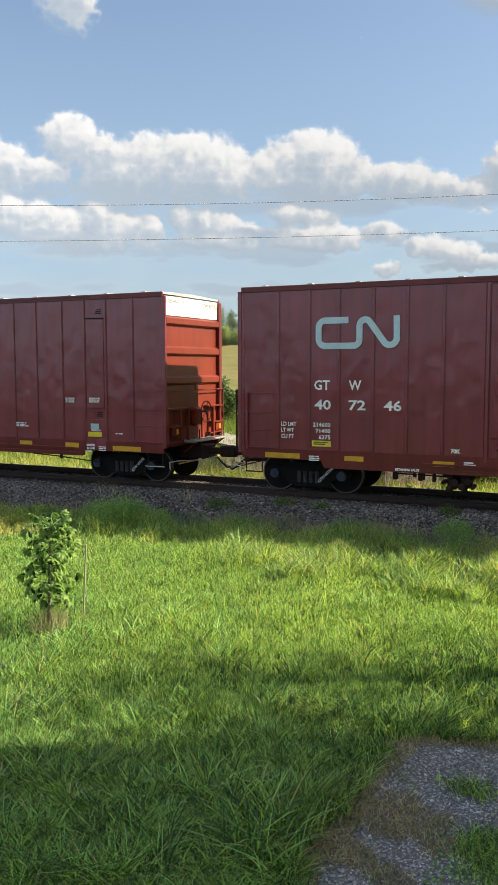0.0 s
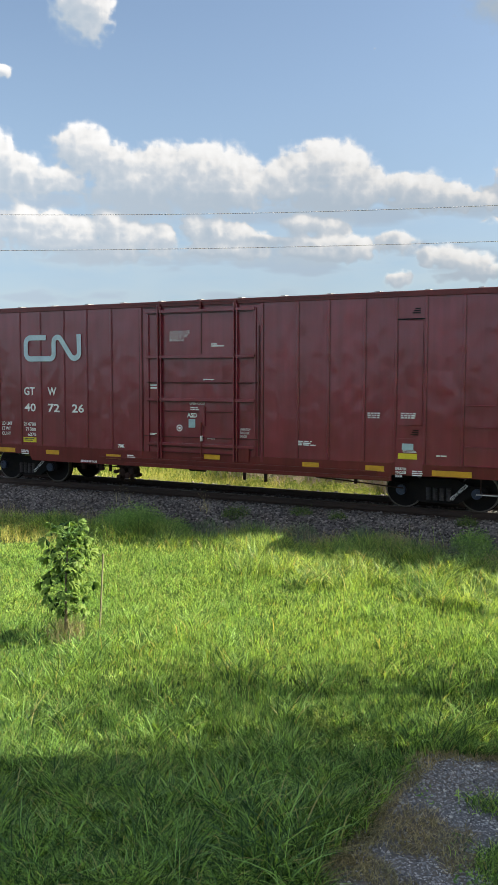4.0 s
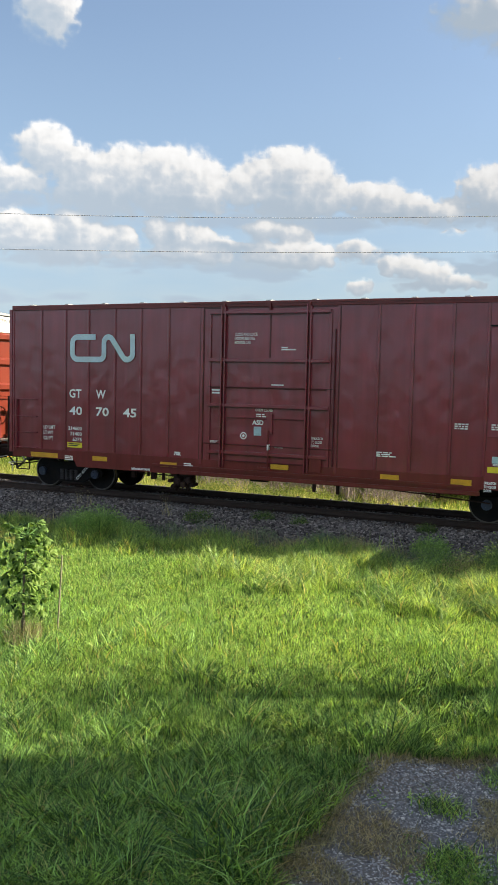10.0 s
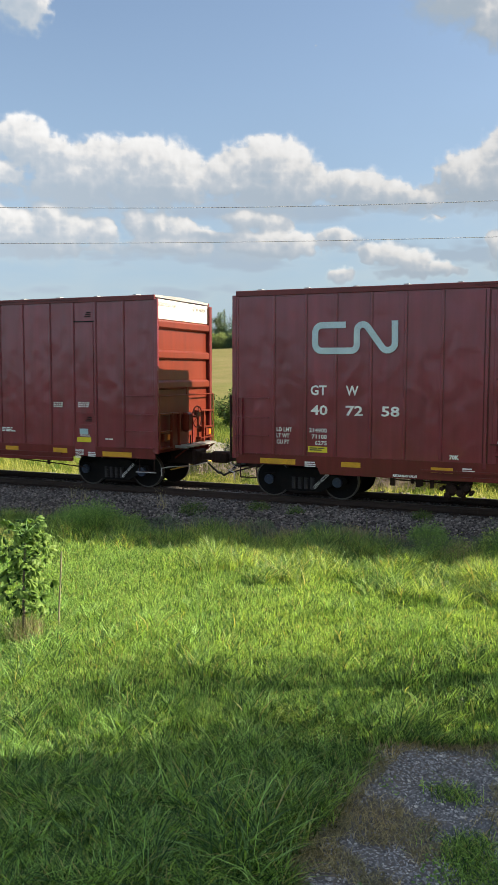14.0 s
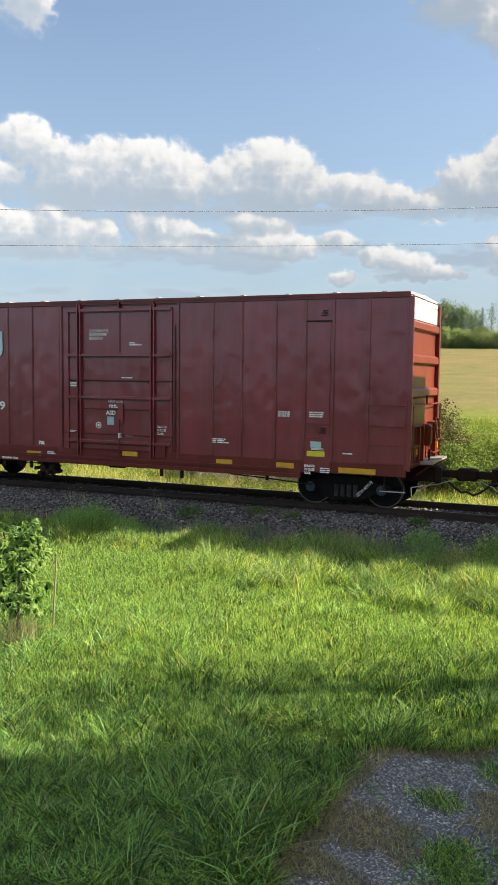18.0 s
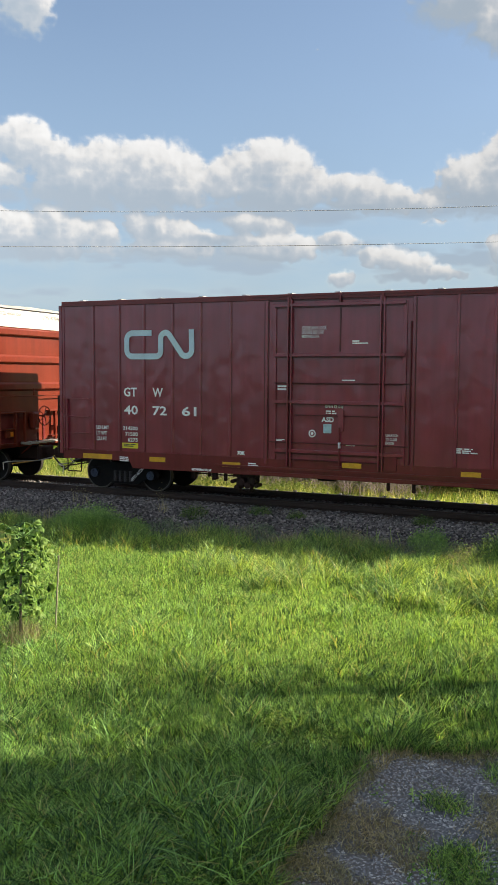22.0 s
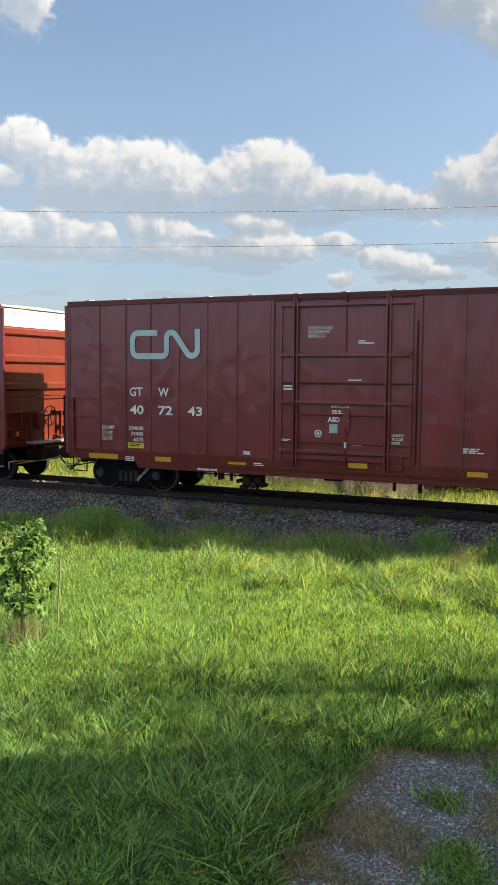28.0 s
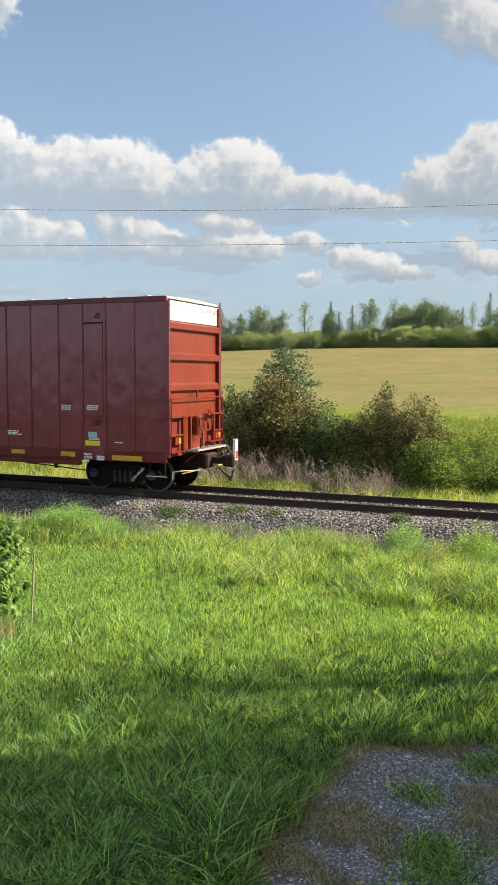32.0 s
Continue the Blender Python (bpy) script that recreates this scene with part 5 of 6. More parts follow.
def build_gravel():
    rng = np.random.RandomState(2)
    k = 130000
    x, y = fan(k, rng, 4.4, 9.6, 0.9, -6, 34)
    g = gravelness(x, y)
    keep = (g > -0.1) & (rng.rand(k) < np.clip(0.7 - 1.6 * dead_mat(x, y), 0.3, 1))
    x, y = x[keep], y[keep]
    P = rooted(x, y, -0.003)
    tagged_new("gravel_stones", np_mesh("gravel_stones", *stones(P, rng.uniform(0.0045, 0.0118, len(P)) * np.where(rng.rand(len(P)) < 0.05, 1.7, 1.0), rng), PEBBLE), "loose blue-grey gravel of a drive", "gravel", kind="stuff")
    # bed under the stones
    xs, ys = np.linspace(-2.6, 2.5, 52), np.linspace(-28, -10, 181)
    X, Y = np.meshgrid(xs, ys)
    G = gravelness(X, Y)
    V = np.stack([X, Y, ground_z(X, Y) + np.where(G > 0, 0.006, -0.02)], -1).reshape(-1, 3)
    i = (np.arange(180)[:, None] * 52 + np.arange(51)[None]).ravel()
    F = np.concatenate([np.stack([i, i + 1, i + 53], 1), np.stack([i, i + 53, i + 52], 1)])
    tagged_new("gravel_drive", np_mesh("gravel_drive", V, F, DRIVE), "packed grey gravel drive running into the lawn", "drive", kind="structure")
    # dead mats and thin grass along its edge
    x, y = fan(230000, rng, 4.4, 9.6, 0.9, -6, 36)
    g, mat = gravelness(x, y), dead_mat(x, y)
    keep = (np.abs(g + 0.03) < 0.16) & (rng.rand(len(x)) < 0.6) | (g > -0.1) & (mat > 0) & (rng.rand(len(x)) < np.clip(mat * 1.2, 0.08, 0.42))
    x, y = x[keep], y[keep]
    V = blades(rooted(x, y, 0.0), rng.uniform(0.03, 0.11, len(x)), rng.uniform(0.005, 0.009, len(x)), rng.uniform(0.5, 1.6, len(x)), 2, rng)
    tagged_new("dry_grass", np_mesh("dry_grass", *V, DRY), "straw-coloured dead grass round the gravel", "dry grass", kind="stuff")
    x, y = fan(26000, rng, 4.4, 9.6, 0.9, -6, 36)
    g, mat = gravelness(x, y), fbm(x * 1.1 + 25, y * 1.1, 77, 4)
    keep = (g > -0.05) & (mat > 0.6)
    x, y = x[keep], y[keep]
    V = leaves(rooted(x, y, -0.01) + np.array([0, 0, 1]) * rng.uniform(0, 0.06, (len(x), 1)), rng.uniform(0.02, 0.045, len(x)), rng)
    tagged_new("creeping_weeds", np_mesh("creeping_weeds", *V, WEED), "low green weeds growing through the gravel", "weeds", kind="stuff")


DRIVE = plain("packed_gravel", (0.11, 0.112, 0.122), 0.95, 0, (0.17, 0.135, 0.1), 0.8, 1.4, 0.02)
build_gravel()


def build_rank_grass():
    """Tall rough grass along the foot of the ballast, and tussocks before it."""
    rng = np.random.RandomState(3)
    x, y = rng.uniform(-22, 3, 240000), rng.uniform(-6.2, -0.9, 240000)
    edge = -2.75 + 0.9 * (fbm(x * 0.7, y * 0.2, 91, 3) - 0.5) * 2 - 0.9 * np.clip((x + 5) / 6, 0, 1)
    d = y - edge
    c = fbm(x * 0.9, y * 0.9, 93, 4)
    dens = np.exp(-(d / np.where(d > 0, 0.42, 1.1)) ** 2) * np.clip((c - 0.25) * 3, 0.1, 1)
    keep = rng.rand(len(x)) < dens
    x, y, c = x[keep], y[keep], c[keep]
    h = rng.uniform(0.15, 0.45, len(x)) + 0.5 * np.clip(c - 0.45, 0, 1) * 2
    h *= np.where(x < -7.5, np.clip((y + 4.7) / 1.5, 0.22, 1), 1)
    V = blades(rooted(x, y), h, rng.uniform(0.010, 0.02, len(x)), rng.uniform(0.2, 1.1, len(x)), 3, rng)
    tagged_new("rank_grass", np_mesh("rank_grass", *V, TALL), "tall yellow-green grass along the foot of the ballast", "grass", kind="stuff")
    P, H, W, B = [], [], [], []
    for k in range(75):
        cx, cy = rng.uniform(-7.5, 1.5), rng.uniform(-5.9, -2.9)
        m = rng.randint(50, 120)
        q = rng.normal(0, 0.11, (m, 2))
        P.append(rooted(cx + q[:, 0], cy + q[:, 1]))
        H.append(rng.uniform(0.25, 0.62, m))
        W.append(rng.uniform(0.010, 0.018, m))
        B.append(rng.uniform(0.5, 1.25, m))
    V = blades(np.concatenate(P), np.concatenate(H), np.concatenate(W), np.concatenate(B), 4, rng)
    tagged_new("grass_tussocks", np_mesh("grass_tussocks", *V, TALL), "coarse arching tussocks of yellow-green grass", "grass", kind="stuff")
    # straw-coloured seed heads
    x, y = rng.uniform(-24, 4, 5000), rng.uniform(-3.4, -2.0, 5000)
    keep = fbm(x * 0.5, y * 0.9, 95, 3) > 0.52
    x, y = x[keep], y[keep]
    V = blades(rooted(x, y), rng.uniform(0.3, 0.6, len(x)), rng.uniform(0.008, 0.014, len(x)), rng.uniform(0.1, 0.5, len(x)), 2, rng)
    tagged_new("seeding_grass", np_mesh("seeding_grass", *V, DRY), "pale dry seeding grass by the ballast", "dry grass", kind="stuff")


build_rank_grass()


def weed_clump(x, y, r, h, k, seed, mat=WEED, label="feathery green weed clump at the ballast", leaf=0.07):
    rng = np.random.RandomState(seed)
    th, q = rng.uniform(0, 6.28, k), np.sqrt(rng.rand(k)) * r
    px, py = x + q * np.cos(th), y + q * np.sin(th)
    hh = h * np.sqrt(np.clip(1 - (q / r) ** 2 * 0.8, 0.05, 1)) * rng.uniform(0.5, 1.05, k)
    b = blades(rooted(px, py), hh, rng.uniform(0.006, 0.012, k), rng.uniform(0.1, 0.6, k), 2, rng)
    j = rng.randint(0, k, k * 4)
    f = rng.rand(k * 4)
    P = np.stack([px[j], py[j], ground_z(px[j], py[j]) + f * hh[j]], 1) + rng.normal(0, 0.03, (k * 4, 3))
    tagged_new("weed_clump", np_mesh("weed_clump", *merge([b, leaves(P, rng.uniform(leaf * 0.5, leaf, k * 4), rng, narrow=0.3)]), mat), label, "weeds", "weeds along the track")


for args in ((-11.0, -2.75, 0.7, 0.85, 2200, 11), (-11.8, -2.6, 0.55, 0.65, 900, 12), (-10.3, -2.5, 0.5, 0.5, 700, 13), (-7.9, -0.35, 0.28, 0.22, 160, 14), (-6.9, -0.5, 0.22, 0.2, 120, 15),
             (-4.0, -0.05, 0.25, 0.22, 160, 16), (-5.3, -2.3, 0.45, 0.45, 260, 17), (-3.2, -2.5, 0.5, 0.6, 300, 18), (-1.9, -2.3, 0.45, 0.65, 300, 19), (-9.4, -0.9, 0.35, 0.3, 180, 20)):
    weed_clump(*args, *((BUSH, "small dull green weeds in the ballast") if args[5] in (14, 15, 16, 20) else ()))
clump_rng = random.Random(44)
for i in range(20):
    weed_clump(-9.6 + i * 0.6 + clump_rng.uniform(-0.2, 0.2), -2.05 + clump_rng.uniform(-0.35, 0.45), clump_rng.uniform(0.3, 0.5), clump_rng.uniform(0.28, 0.55), 260, 200 + i, DUSTY, "dusty grey-green weeds at the foot of the ballast", 0.05)
weed_clump(-2.5, -2.6, 0.5, 0.7, 260, 22, TALL, "rank yellow-green weed clump in the grass")
weed_clump(-3.55, -1.6, 0.42, 0.5, 420, 27)
weed_clump(-2.05, -1.9, 0.42, 0.75, 420, 28, TALL, "rank yellow-green weed clump in the grass")
weed_clump(-2.75, -2.6, 0.42, 0.55, 420, 29, DRY, "greyish dry weed clump in the grass", 0.05)
weed_clump(-5.15, -2.1, 0.5, 0.45, 420, 30, DRY, "greyish dry weed clump in the grass", 0.05)
weed_clump(-6.5, -2.2, 0.5, 0.35, 220, 23, DRY, "greyish dry weed clump in the grass", 0.04)
weed_clump(-4.3, -2.0, 0.4, 0.35, 200, 24, DRY, "greyish dry weed clump in the grass", 0.04)
for i, (x, y) in enumerate(((-13.1, -0.6), (-12.7, -0.7), (-10.2, -0.9), (-10.35, -0.8))):
    weed_clump(x, y, 0.1, 0.75, 9, 240 + i, DRY, "thin pale seed stalks standing in the ballast", 0.05)
weed_clump(-13.2, -3.7, 1.1, 0.42, 700, 245, SEEDING, "pale yellow seeding grass at the lawn's edge", 0.04)
weed_clump(-14.6, -3.1, 0.9, 0.5, 500, 246, SEEDING, "pale yellow seeding grass at the lawn's edge", 0.04)
weed_clump(-11.4, 7.7, 0.7, 0.6, 420, 33, VERGE, "bright green weeds beyond the rails", 0.1)
weed_clump(-10.3, 7.9, 0.7, 0.6, 420, 34, VERGE, "bright green weeds beyond the rails", 0.1)
weed_clump(-13, 7.6, 0.7, 0.6, 420, 35, VERGE, "bright green weeds beyond the rails", 0.1)
weed_clump(-9.2, 7.4, 0.7, 0.6, 420, 36, VERGE, "bright green weeds beyond the rails", 0.1)
weed_clump(-2.9, -11.0, 0.5, 0.22, 420, 25, HERB, "low leafy weeds in the shaded lawn", 0.06)
weed_clump(-3.1, -11.5, 0.3, 0.14, 200, 26, HERB, "low leafy weeds in the shaded lawn", 0.06)


def build_sapling():
    """Young horse chestnut with palmate leaves, a stake beside it."""
    rng = np.random.RandomState(8)
    bx, by = -7.7, -9.5
    bz = float(ground_z(bx, by))
    tree = tagged_new("sapling", None, "young leafy sapling with large palmate leaves in the lawn", "sapling")
    tree.location, tree.scale = (bx, by, bz), (1.12, 1.12, 1.17)
    bm = tube(bmesh.new(), (0, 0, 0), (0.02, 0.0, 0.75), 0.022, 0.016)
    tube(bm, (0.02, 0, 0.75), (0.05, 0.02, 1.32), 0.016, 0.008)
    part("stem", bm, BARK, tree)
    tops = []
    for k in range(112):
        z = 0.3 + 1.06 * (k / 111) ** 0.85
        a = k * 2.4 + rng.uniform(-0.5, 0.5)
        ln = rng.uniform(0.06, 0.34) * (1.1 - 0.45 * abs(z - 0.75)) * (1.0 if z > 0.4 else 0.75)
        p = Vector((0.05 * z / 1.3, 0.01, z))
        q = p + Vector((math.cos(a) * ln, math.sin(a) * ln, rng.uniform(-0.05, 0.12)))
        part("leaf_stalk", tube(bmesh.new(), p, q, 0.006, 0.004, n=5), WEED, tree)
        tops.append((q, a))
    for a in range(9):
        q = Vector((0.05 + 0.22 * math.cos(a * 0.7), 0.22 * math.sin(a * 0.7), 1.42 + 0.06 * math.sin(a * 3)))
        part("leaf_stalk", tube(bmesh.new(), (0.05, 0.02, 1.3), q, 0.006, 0.004, n=5), WEED, tree)
        tops.append((q, a * 0.7))
    for q, a in tops:
        bm = bmesh.new()
        plane = Matrix.Rotation(rng.uniform(-0.9, 0.9), 3, "X") @ Matrix.Rotation(rng.uniform(-0.9, 0.5), 3, "Y")
        big = rng.uniform(0.42, 0.7)
        for j in range(5):
            b = a + (j - 2) * 0.72 + rng.uniform(-0.12, 0.12)
            ln = (0.135, 0.16, 0.18, 0.16, 0.135)[j] * big * rng.uniform(0.85, 1.1)
            d = (plane @ Vector((math.cos(b), math.sin(b), -0.2))).normalized()
            up = plane @ Vector((0, 0, 1))
            s = d.cross(up).normalized() * ln * 0.3
            dn = up * 0.016
            pts = [q, q + d * ln * 0.3 + s * 0.55 - dn, q + d * ln * 0.62 + s - dn * 2, q + d * ln * 0.86 + s * 0.45 - dn * 2, q + d * ln - dn * 3, q + d * ln * 0.86 - s * 0.45 - dn * 2, q + d * ln * 0.62 - s - dn * 2, q + d * ln * 0.3 - s * 0.55 - dn]
            v = [bm.verts.new(c) for c in pts]
            mid = bm.verts.new(q + d * ln * 0.6)
            for i in range(8):
                bm.faces.new((v[i], v[(i + 1) % 8], mid))
        part("leaf", bm, SAPLING, tree)
    # rough grass at its foot
    weed_clump(bx + 0.03, by - 0.05, 0.3, 0.55, 260, 31, DRY, "dry unmown grass round the foot of a sapling", 0.03)
    weed_clump(bx + 0.3, by + 0.4, 0.25, 0.25, 120, 32, TALL, "rough grass beside a stake", 0.03)
    stake = tagged_new("stake", None, "thin weathered wooden stake driven into the lawn", "stake")
    stake.location = (bx + 0.24, by + 0.48, float(ground_z(bx + 0.24, by + 0.48)))
    part("shaft", tube(bmesh.new(), (0, 0, -0.1), (0.07, 0.02, 1.15), 0.015, 0.013, n=6), STAKE_WOOD, stake)


build_sapling()


# ---- beyond the track ----
def build_verge():
    rng = np.random.RandomState(4)
    x, y = rng.uniform(-46, 6, 90000), 4.6 + 40 * rng.rand(90000) ** 1.5
    keep = (x < 4 - 0.02 * y) & (x > -22 - 0.75 * y)
    x, y = x[keep], y[keep]
    c = fbm(x * 0.5, y * 0.5, 41, 3)
    h = (0.2 + 0.5 * c * rng.uniform(0.4, 1.2, len(x)) + 0.012 * y) * np.clip((y - 3) / 9, 0.35, 1)
    V = blades(rooted(x, y), h, rng.uniform(0.015, 0.03, len(x)) * (1 + y / 25), rng.uniform(0.2, 0.9, len(x)), 2, rng)
    tagged_new("verge_grass", np_mesh("verge_grass", *V, VERGE), "sunlit yellow-green rough grass beyond the track", "grass", kind="stuff")
    x, y = rng.uniform(-32, 5, 15000), rng.uniform(5.0, 10.5, 15000)
    keep = fbm(x * 0.6 + 3, y * 0.6, 43, 3) > 0.42
    x, y = x[keep], y[keep]
    V = blades(rooted(x, y), rng.uniform(0.25, 0.6, len(x)), rng.uniform(0.012, 0.026, len(x)), rng.uniform(0.2, 0.9, len(x)), 2, rng)
    tagged_new("seeding_verge_grass", np_mesh("seeding_verge_grass", *V, SEEDING), "pale yellow seeding grass just beyond the rails", "grass", kind="stuff")


build_verge()


def foliage(rng, clusters, per, spread, leaf, squash=0.8):
    P = np.concatenate([c + rng.normal(0, 1, (per, 3)) * np.array([spread, spread, spread * squash]) for c in clusters])
    return leaves(P, rng.uniform(leaf * 0.6, leaf * 1.2, len(P)), rng)


def bush(name, x, y, w, d, h, seed, mat, label, clusters=70, per=120, leaf=0.12, low=0.15):
    rng = np.random.RandomState(seed)
    ob = tagged_new(name, None, label, "bush", "bushes beyond the track")
    z = float(ground_z(x, y))
    ob.location = (x, y, z)
    C, stems = [], bmesh.new()
    for k in range(clusters):
        a, q = rng.uniform(0, 6.28), rng.rand() ** 0.5
        tip = Vector((math.cos(a) * q * w / 2, math.sin(a) * q * d / 2, max(0.3, h * (1 - 0.5 * q ** 2) * rng.uniform(0.62, 1.08))))
        b = Vector((tip.x * 0.35 + rng.normal(0, 0.2), tip.y * 0.3, 0))
        mid = b.lerp(tip, 0.5) + Vector((rng.normal(0, 0.12), rng.normal(0, 0.12), 0.1))
        tube(stems, b, mid, 0.022, 0.014, n=4)
        tube(stems, mid, tip, 0.014, 0.005, n=4)
        f0 = max(low, 0.1) * rng.uniform(0.6, 1.3)
        for f in np.linspace(f0, 1.0, 6):
            c = b.lerp(mid, f * 2) if f < 0.5 else mid.lerp(tip, f * 2 - 1)
            C.append(np.array(c) + rng.normal(0, 0.07, 3))
    part("branchwork", stems, BARK, ob)
    me = np_mesh("crown", *foliage(rng, C, int(per * 0.52), 0.135 * (leaf / 0.12) ** 0.5, leaf * 0.78), mat)
    put("crown", me, ob)
    return ob


bush("bush", -11.3, 11.6, 4.6, 3.2, 3.85, 51, RUSSET, "tall bush with russet and green leaves and bare lower stems", 130, 130, 0.13, 0.55)
bush("bush", -9.1, 11.2, 3.4, 2.6, 3.1, 52, BUSH, "dense green bush behind the track", 80, 120, 0.12, 0.15)
bush("bush", -6.6, 10.9, 4.3, 2.8, 3.5, 53, RUSSET, "rounded bush with small russet-green leaves", 120, 120, 0.11, 0.55)
bush("bush", -5.2, 10.3, 2.6, 2.2, 1.9, 54, HERB, "low leafy green bush by the bushes", 50, 110, 0.12, 0.1)
bush("bush", -7.9, 10.2, 1.8, 1.6, 1.7, 55, HERB, "bright green shrub between bushes", 36, 110, 0.11, 0.1)
bush("bush", -3.0, 11.5, 3.2, 2.6, 1.5, 56, HERB, "low green thicket beyond the track", 46, 110, 0.12, 0.05)
bush("bush", -13.6, 13.0, 2.4, 2.4, 2.4, 57, BUSH, "dark green bush beyond the track", 46, 120, 0.12, 0.1)
bush("bush", -22.5, 32.0, 4.5, 3.0, 3.0, 58, BUSH, "green bush at the edge of the hayfield", 50, 130, 0.2, 0.05)
bush("bush", -27.5, 33.0, 5.0, 3.0, 3.2, 59, BUSH, "green bush at the edge of the hayfield", 50, 130, 0.2, 0.05)
bush("bush", -17.0, 30.0, 4.0, 3.0, 2.0, 60, WEED, "bright green shrub at the edge of the hayfield", 40, 120, 0.18, 0.05)
for i, (x, y, w, h) in enumerate(((-2.0, 14.5, 3.0, 1.7), (-3.8, 17.0, 3.5, 1.6), (-0.5, 19.0, 3.0, 1.6), (-5.5, 21.0, 3.5, 1.5))):
    bush("bush", x, y, w, 2.4, h, 160 + i, VERGE, "low yellow-green leafy herbs in the rough verge", 44, 90, 0.14, 0.05)
for i, (x, y, w, h) in enumerate(((-4.5, 26, 5, 1.7), (-1.0, 28, 5, 1.9), (-7.5, 29, 4, 1.6), (-10.5, 31, 5, 1.8), (1.5, 24, 4, 1.7), (-13.5, 27, 4, 1.6))):
    weed_clump(x, y, w / 2, h, 1500, 70 + i, VERGE, "tall bright yellow-green herbs in the verge", 0.16)


def ring(bm, c, r):
    return [bm.verts.new((c.x + r * math.cos(a), c.y + r * math.sin(a), c.z)) for a in (0.5, 2.07, 3.64, 5.21)]


def skin(bm, lo, hi):
    for i in range(4):
        bm.faces.new((lo[i], lo[(i + 1) % 4], hi[(i + 1) % 4], hi[i]))


def dead_brush(x, y, w, k, h, seed):
    rng = np.random.RandomState(seed)
    ob = tagged_new("dead_brush", None, "tangle of bleached bare dead stems beyond the track", "dead brush", "dead brush beyond the track")
    ob.location = (x, y, float(ground_z(x, y)))
    for i in range(k):
        bm = bmesh.new()
        b = Vector((rng.uniform(-w / 2, w / 2), rng.normal(0, 0.35), 0))
        l = rng.uniform(0.4, 1.0) * h
        p, d = b, Vector((rng.normal(0, 0.65), rng.normal(0, 0.4), 1)).normalized()
        r = rng.uniform(0.006, 0.013)
        last = ring(bm, p, r)
        for s in range(4):
            p, r = p + d * l / 4, r * 0.75
            here = ring(bm, p, r)
            skin(bm, last, here)
            if s < 3:
                out = (d + Vector((rng.normal(0, 0.9), rng.normal(0, 0.6), 0.1))).normalized() * l * rng.uniform(0.25, 0.5)
                skin(bm, here, ring(bm, p + out, r * 0.35))
            last = here
            d = (d + Vector((rng.normal(0, 0.42), rng.normal(0, 0.3), -0.05))).normalized()
        part("stem", bm, DEAD_WOOD, ob)


dead_brush(-12.4, 8.4, 2.8, 105, 1.9, 81)
dead_brush(-8.0, 8.3, 3.6, 125, 1.5, 82)
dead_brush(-10.2, 9.0, 2.4, 75, 1.8, 83)
dead_brush(-6.4, 8.7, 1.8, 55, 1.1, 84)
dead_brush(-15.0, 9.5, 2.4, 30, 1.2, 85)


def spruce_meshes(seed, h, r, shape=0.85, layers=3):
    rng = np.random.RandomState(seed)
    bm = tube(bmesh.new(), (0, 0, 0), (0, 0, h * 0.97), 0.018 * h, 0.004 * h, n=7)
    P, S = [], []
    tiers = 24
    for k in range(tiers):
        f = k / (tiers - 1)
        z, rad = h * (0.06 + 0.92 * f), r * (1 - f) ** shape + 0.05
        m = max(5, int(11 * (1 - f) + 4))
        for j in range(m):
            a = rng.uniform(0, 6.28)
            ln = rad * rng.uniform(0.65, 1.1)
            k2 = max(4, int(16 * ln / r) + 3)
            t = np.linspace(0.1, 1, k2)
            P.append(np.stack([np.cos(a) * ln * t, np.sin(a) * ln * t, z - 0.18 * ln * t + 0.10 * ln * t ** 3], 1) + rng.normal(0, 0.02 * h / 6, (k2, 3)))
            S.append(np.full(k2, 0.04 * h * (1 - 0.45 * f)))
    P, S = np.concatenate(P), np.concatenate(S)
    P, S = np.concatenate([P] * layers) + rng.normal(0, 0.012 * h, (layers * len(P), 3)), np.concatenate([S] * layers)
    trunk = bpy.data.meshes.new("trunk")
    bm.to_mesh(trunk)
    bm.free()
    trunk.materials.append(BARK)
    return trunk, np_mesh("crown", *leaves(P, S * rng.uniform(0.6, 1.1, len(S)), rng, narrow=0.35), SPRUCE)


def broadleaf_meshes(seed, h, w, mat=WOODS, clusters=80, per=130, leaf=0.36, low=0.28):
    rng = np.random.RandomState(seed)
    bm = tube(bmesh.new(), (0, 0, 0), (0, 0, h * 0.55), 0.02 * h, 0.012 * h, n=7)
    C = []
    for k in range(clusters):
        a, q, f = rng.uniform(0, 6.28), rng.rand() ** 0.5, rng.rand()
        z = h * (low + (1 - low) * f)
        rad = w / 2 * math.sin(math.pi * min(1, 0.18 + 0.8 * f)) ** 0.7 * rng.uniform(0.7, 1.1)
        c = np.array([math.cos(a) * q * rad, math.sin(a) * q * rad, z])
        C.append(c)
        if k % 3 == 0:
            tube(bm, (0, 0, z * 0.6), Vector(c), 0.006 * h, 0.002 * h, n=5)
    trunk = bpy.data.meshes.new("trunk")
    bm.to_mesh(trunk)
    bm.free()
    trunk.materials.append(BARK)
    return trunk, np_mesh("crown", *foliage(rng, C, per, 0.09 * h * 0.9, leaf), mat)


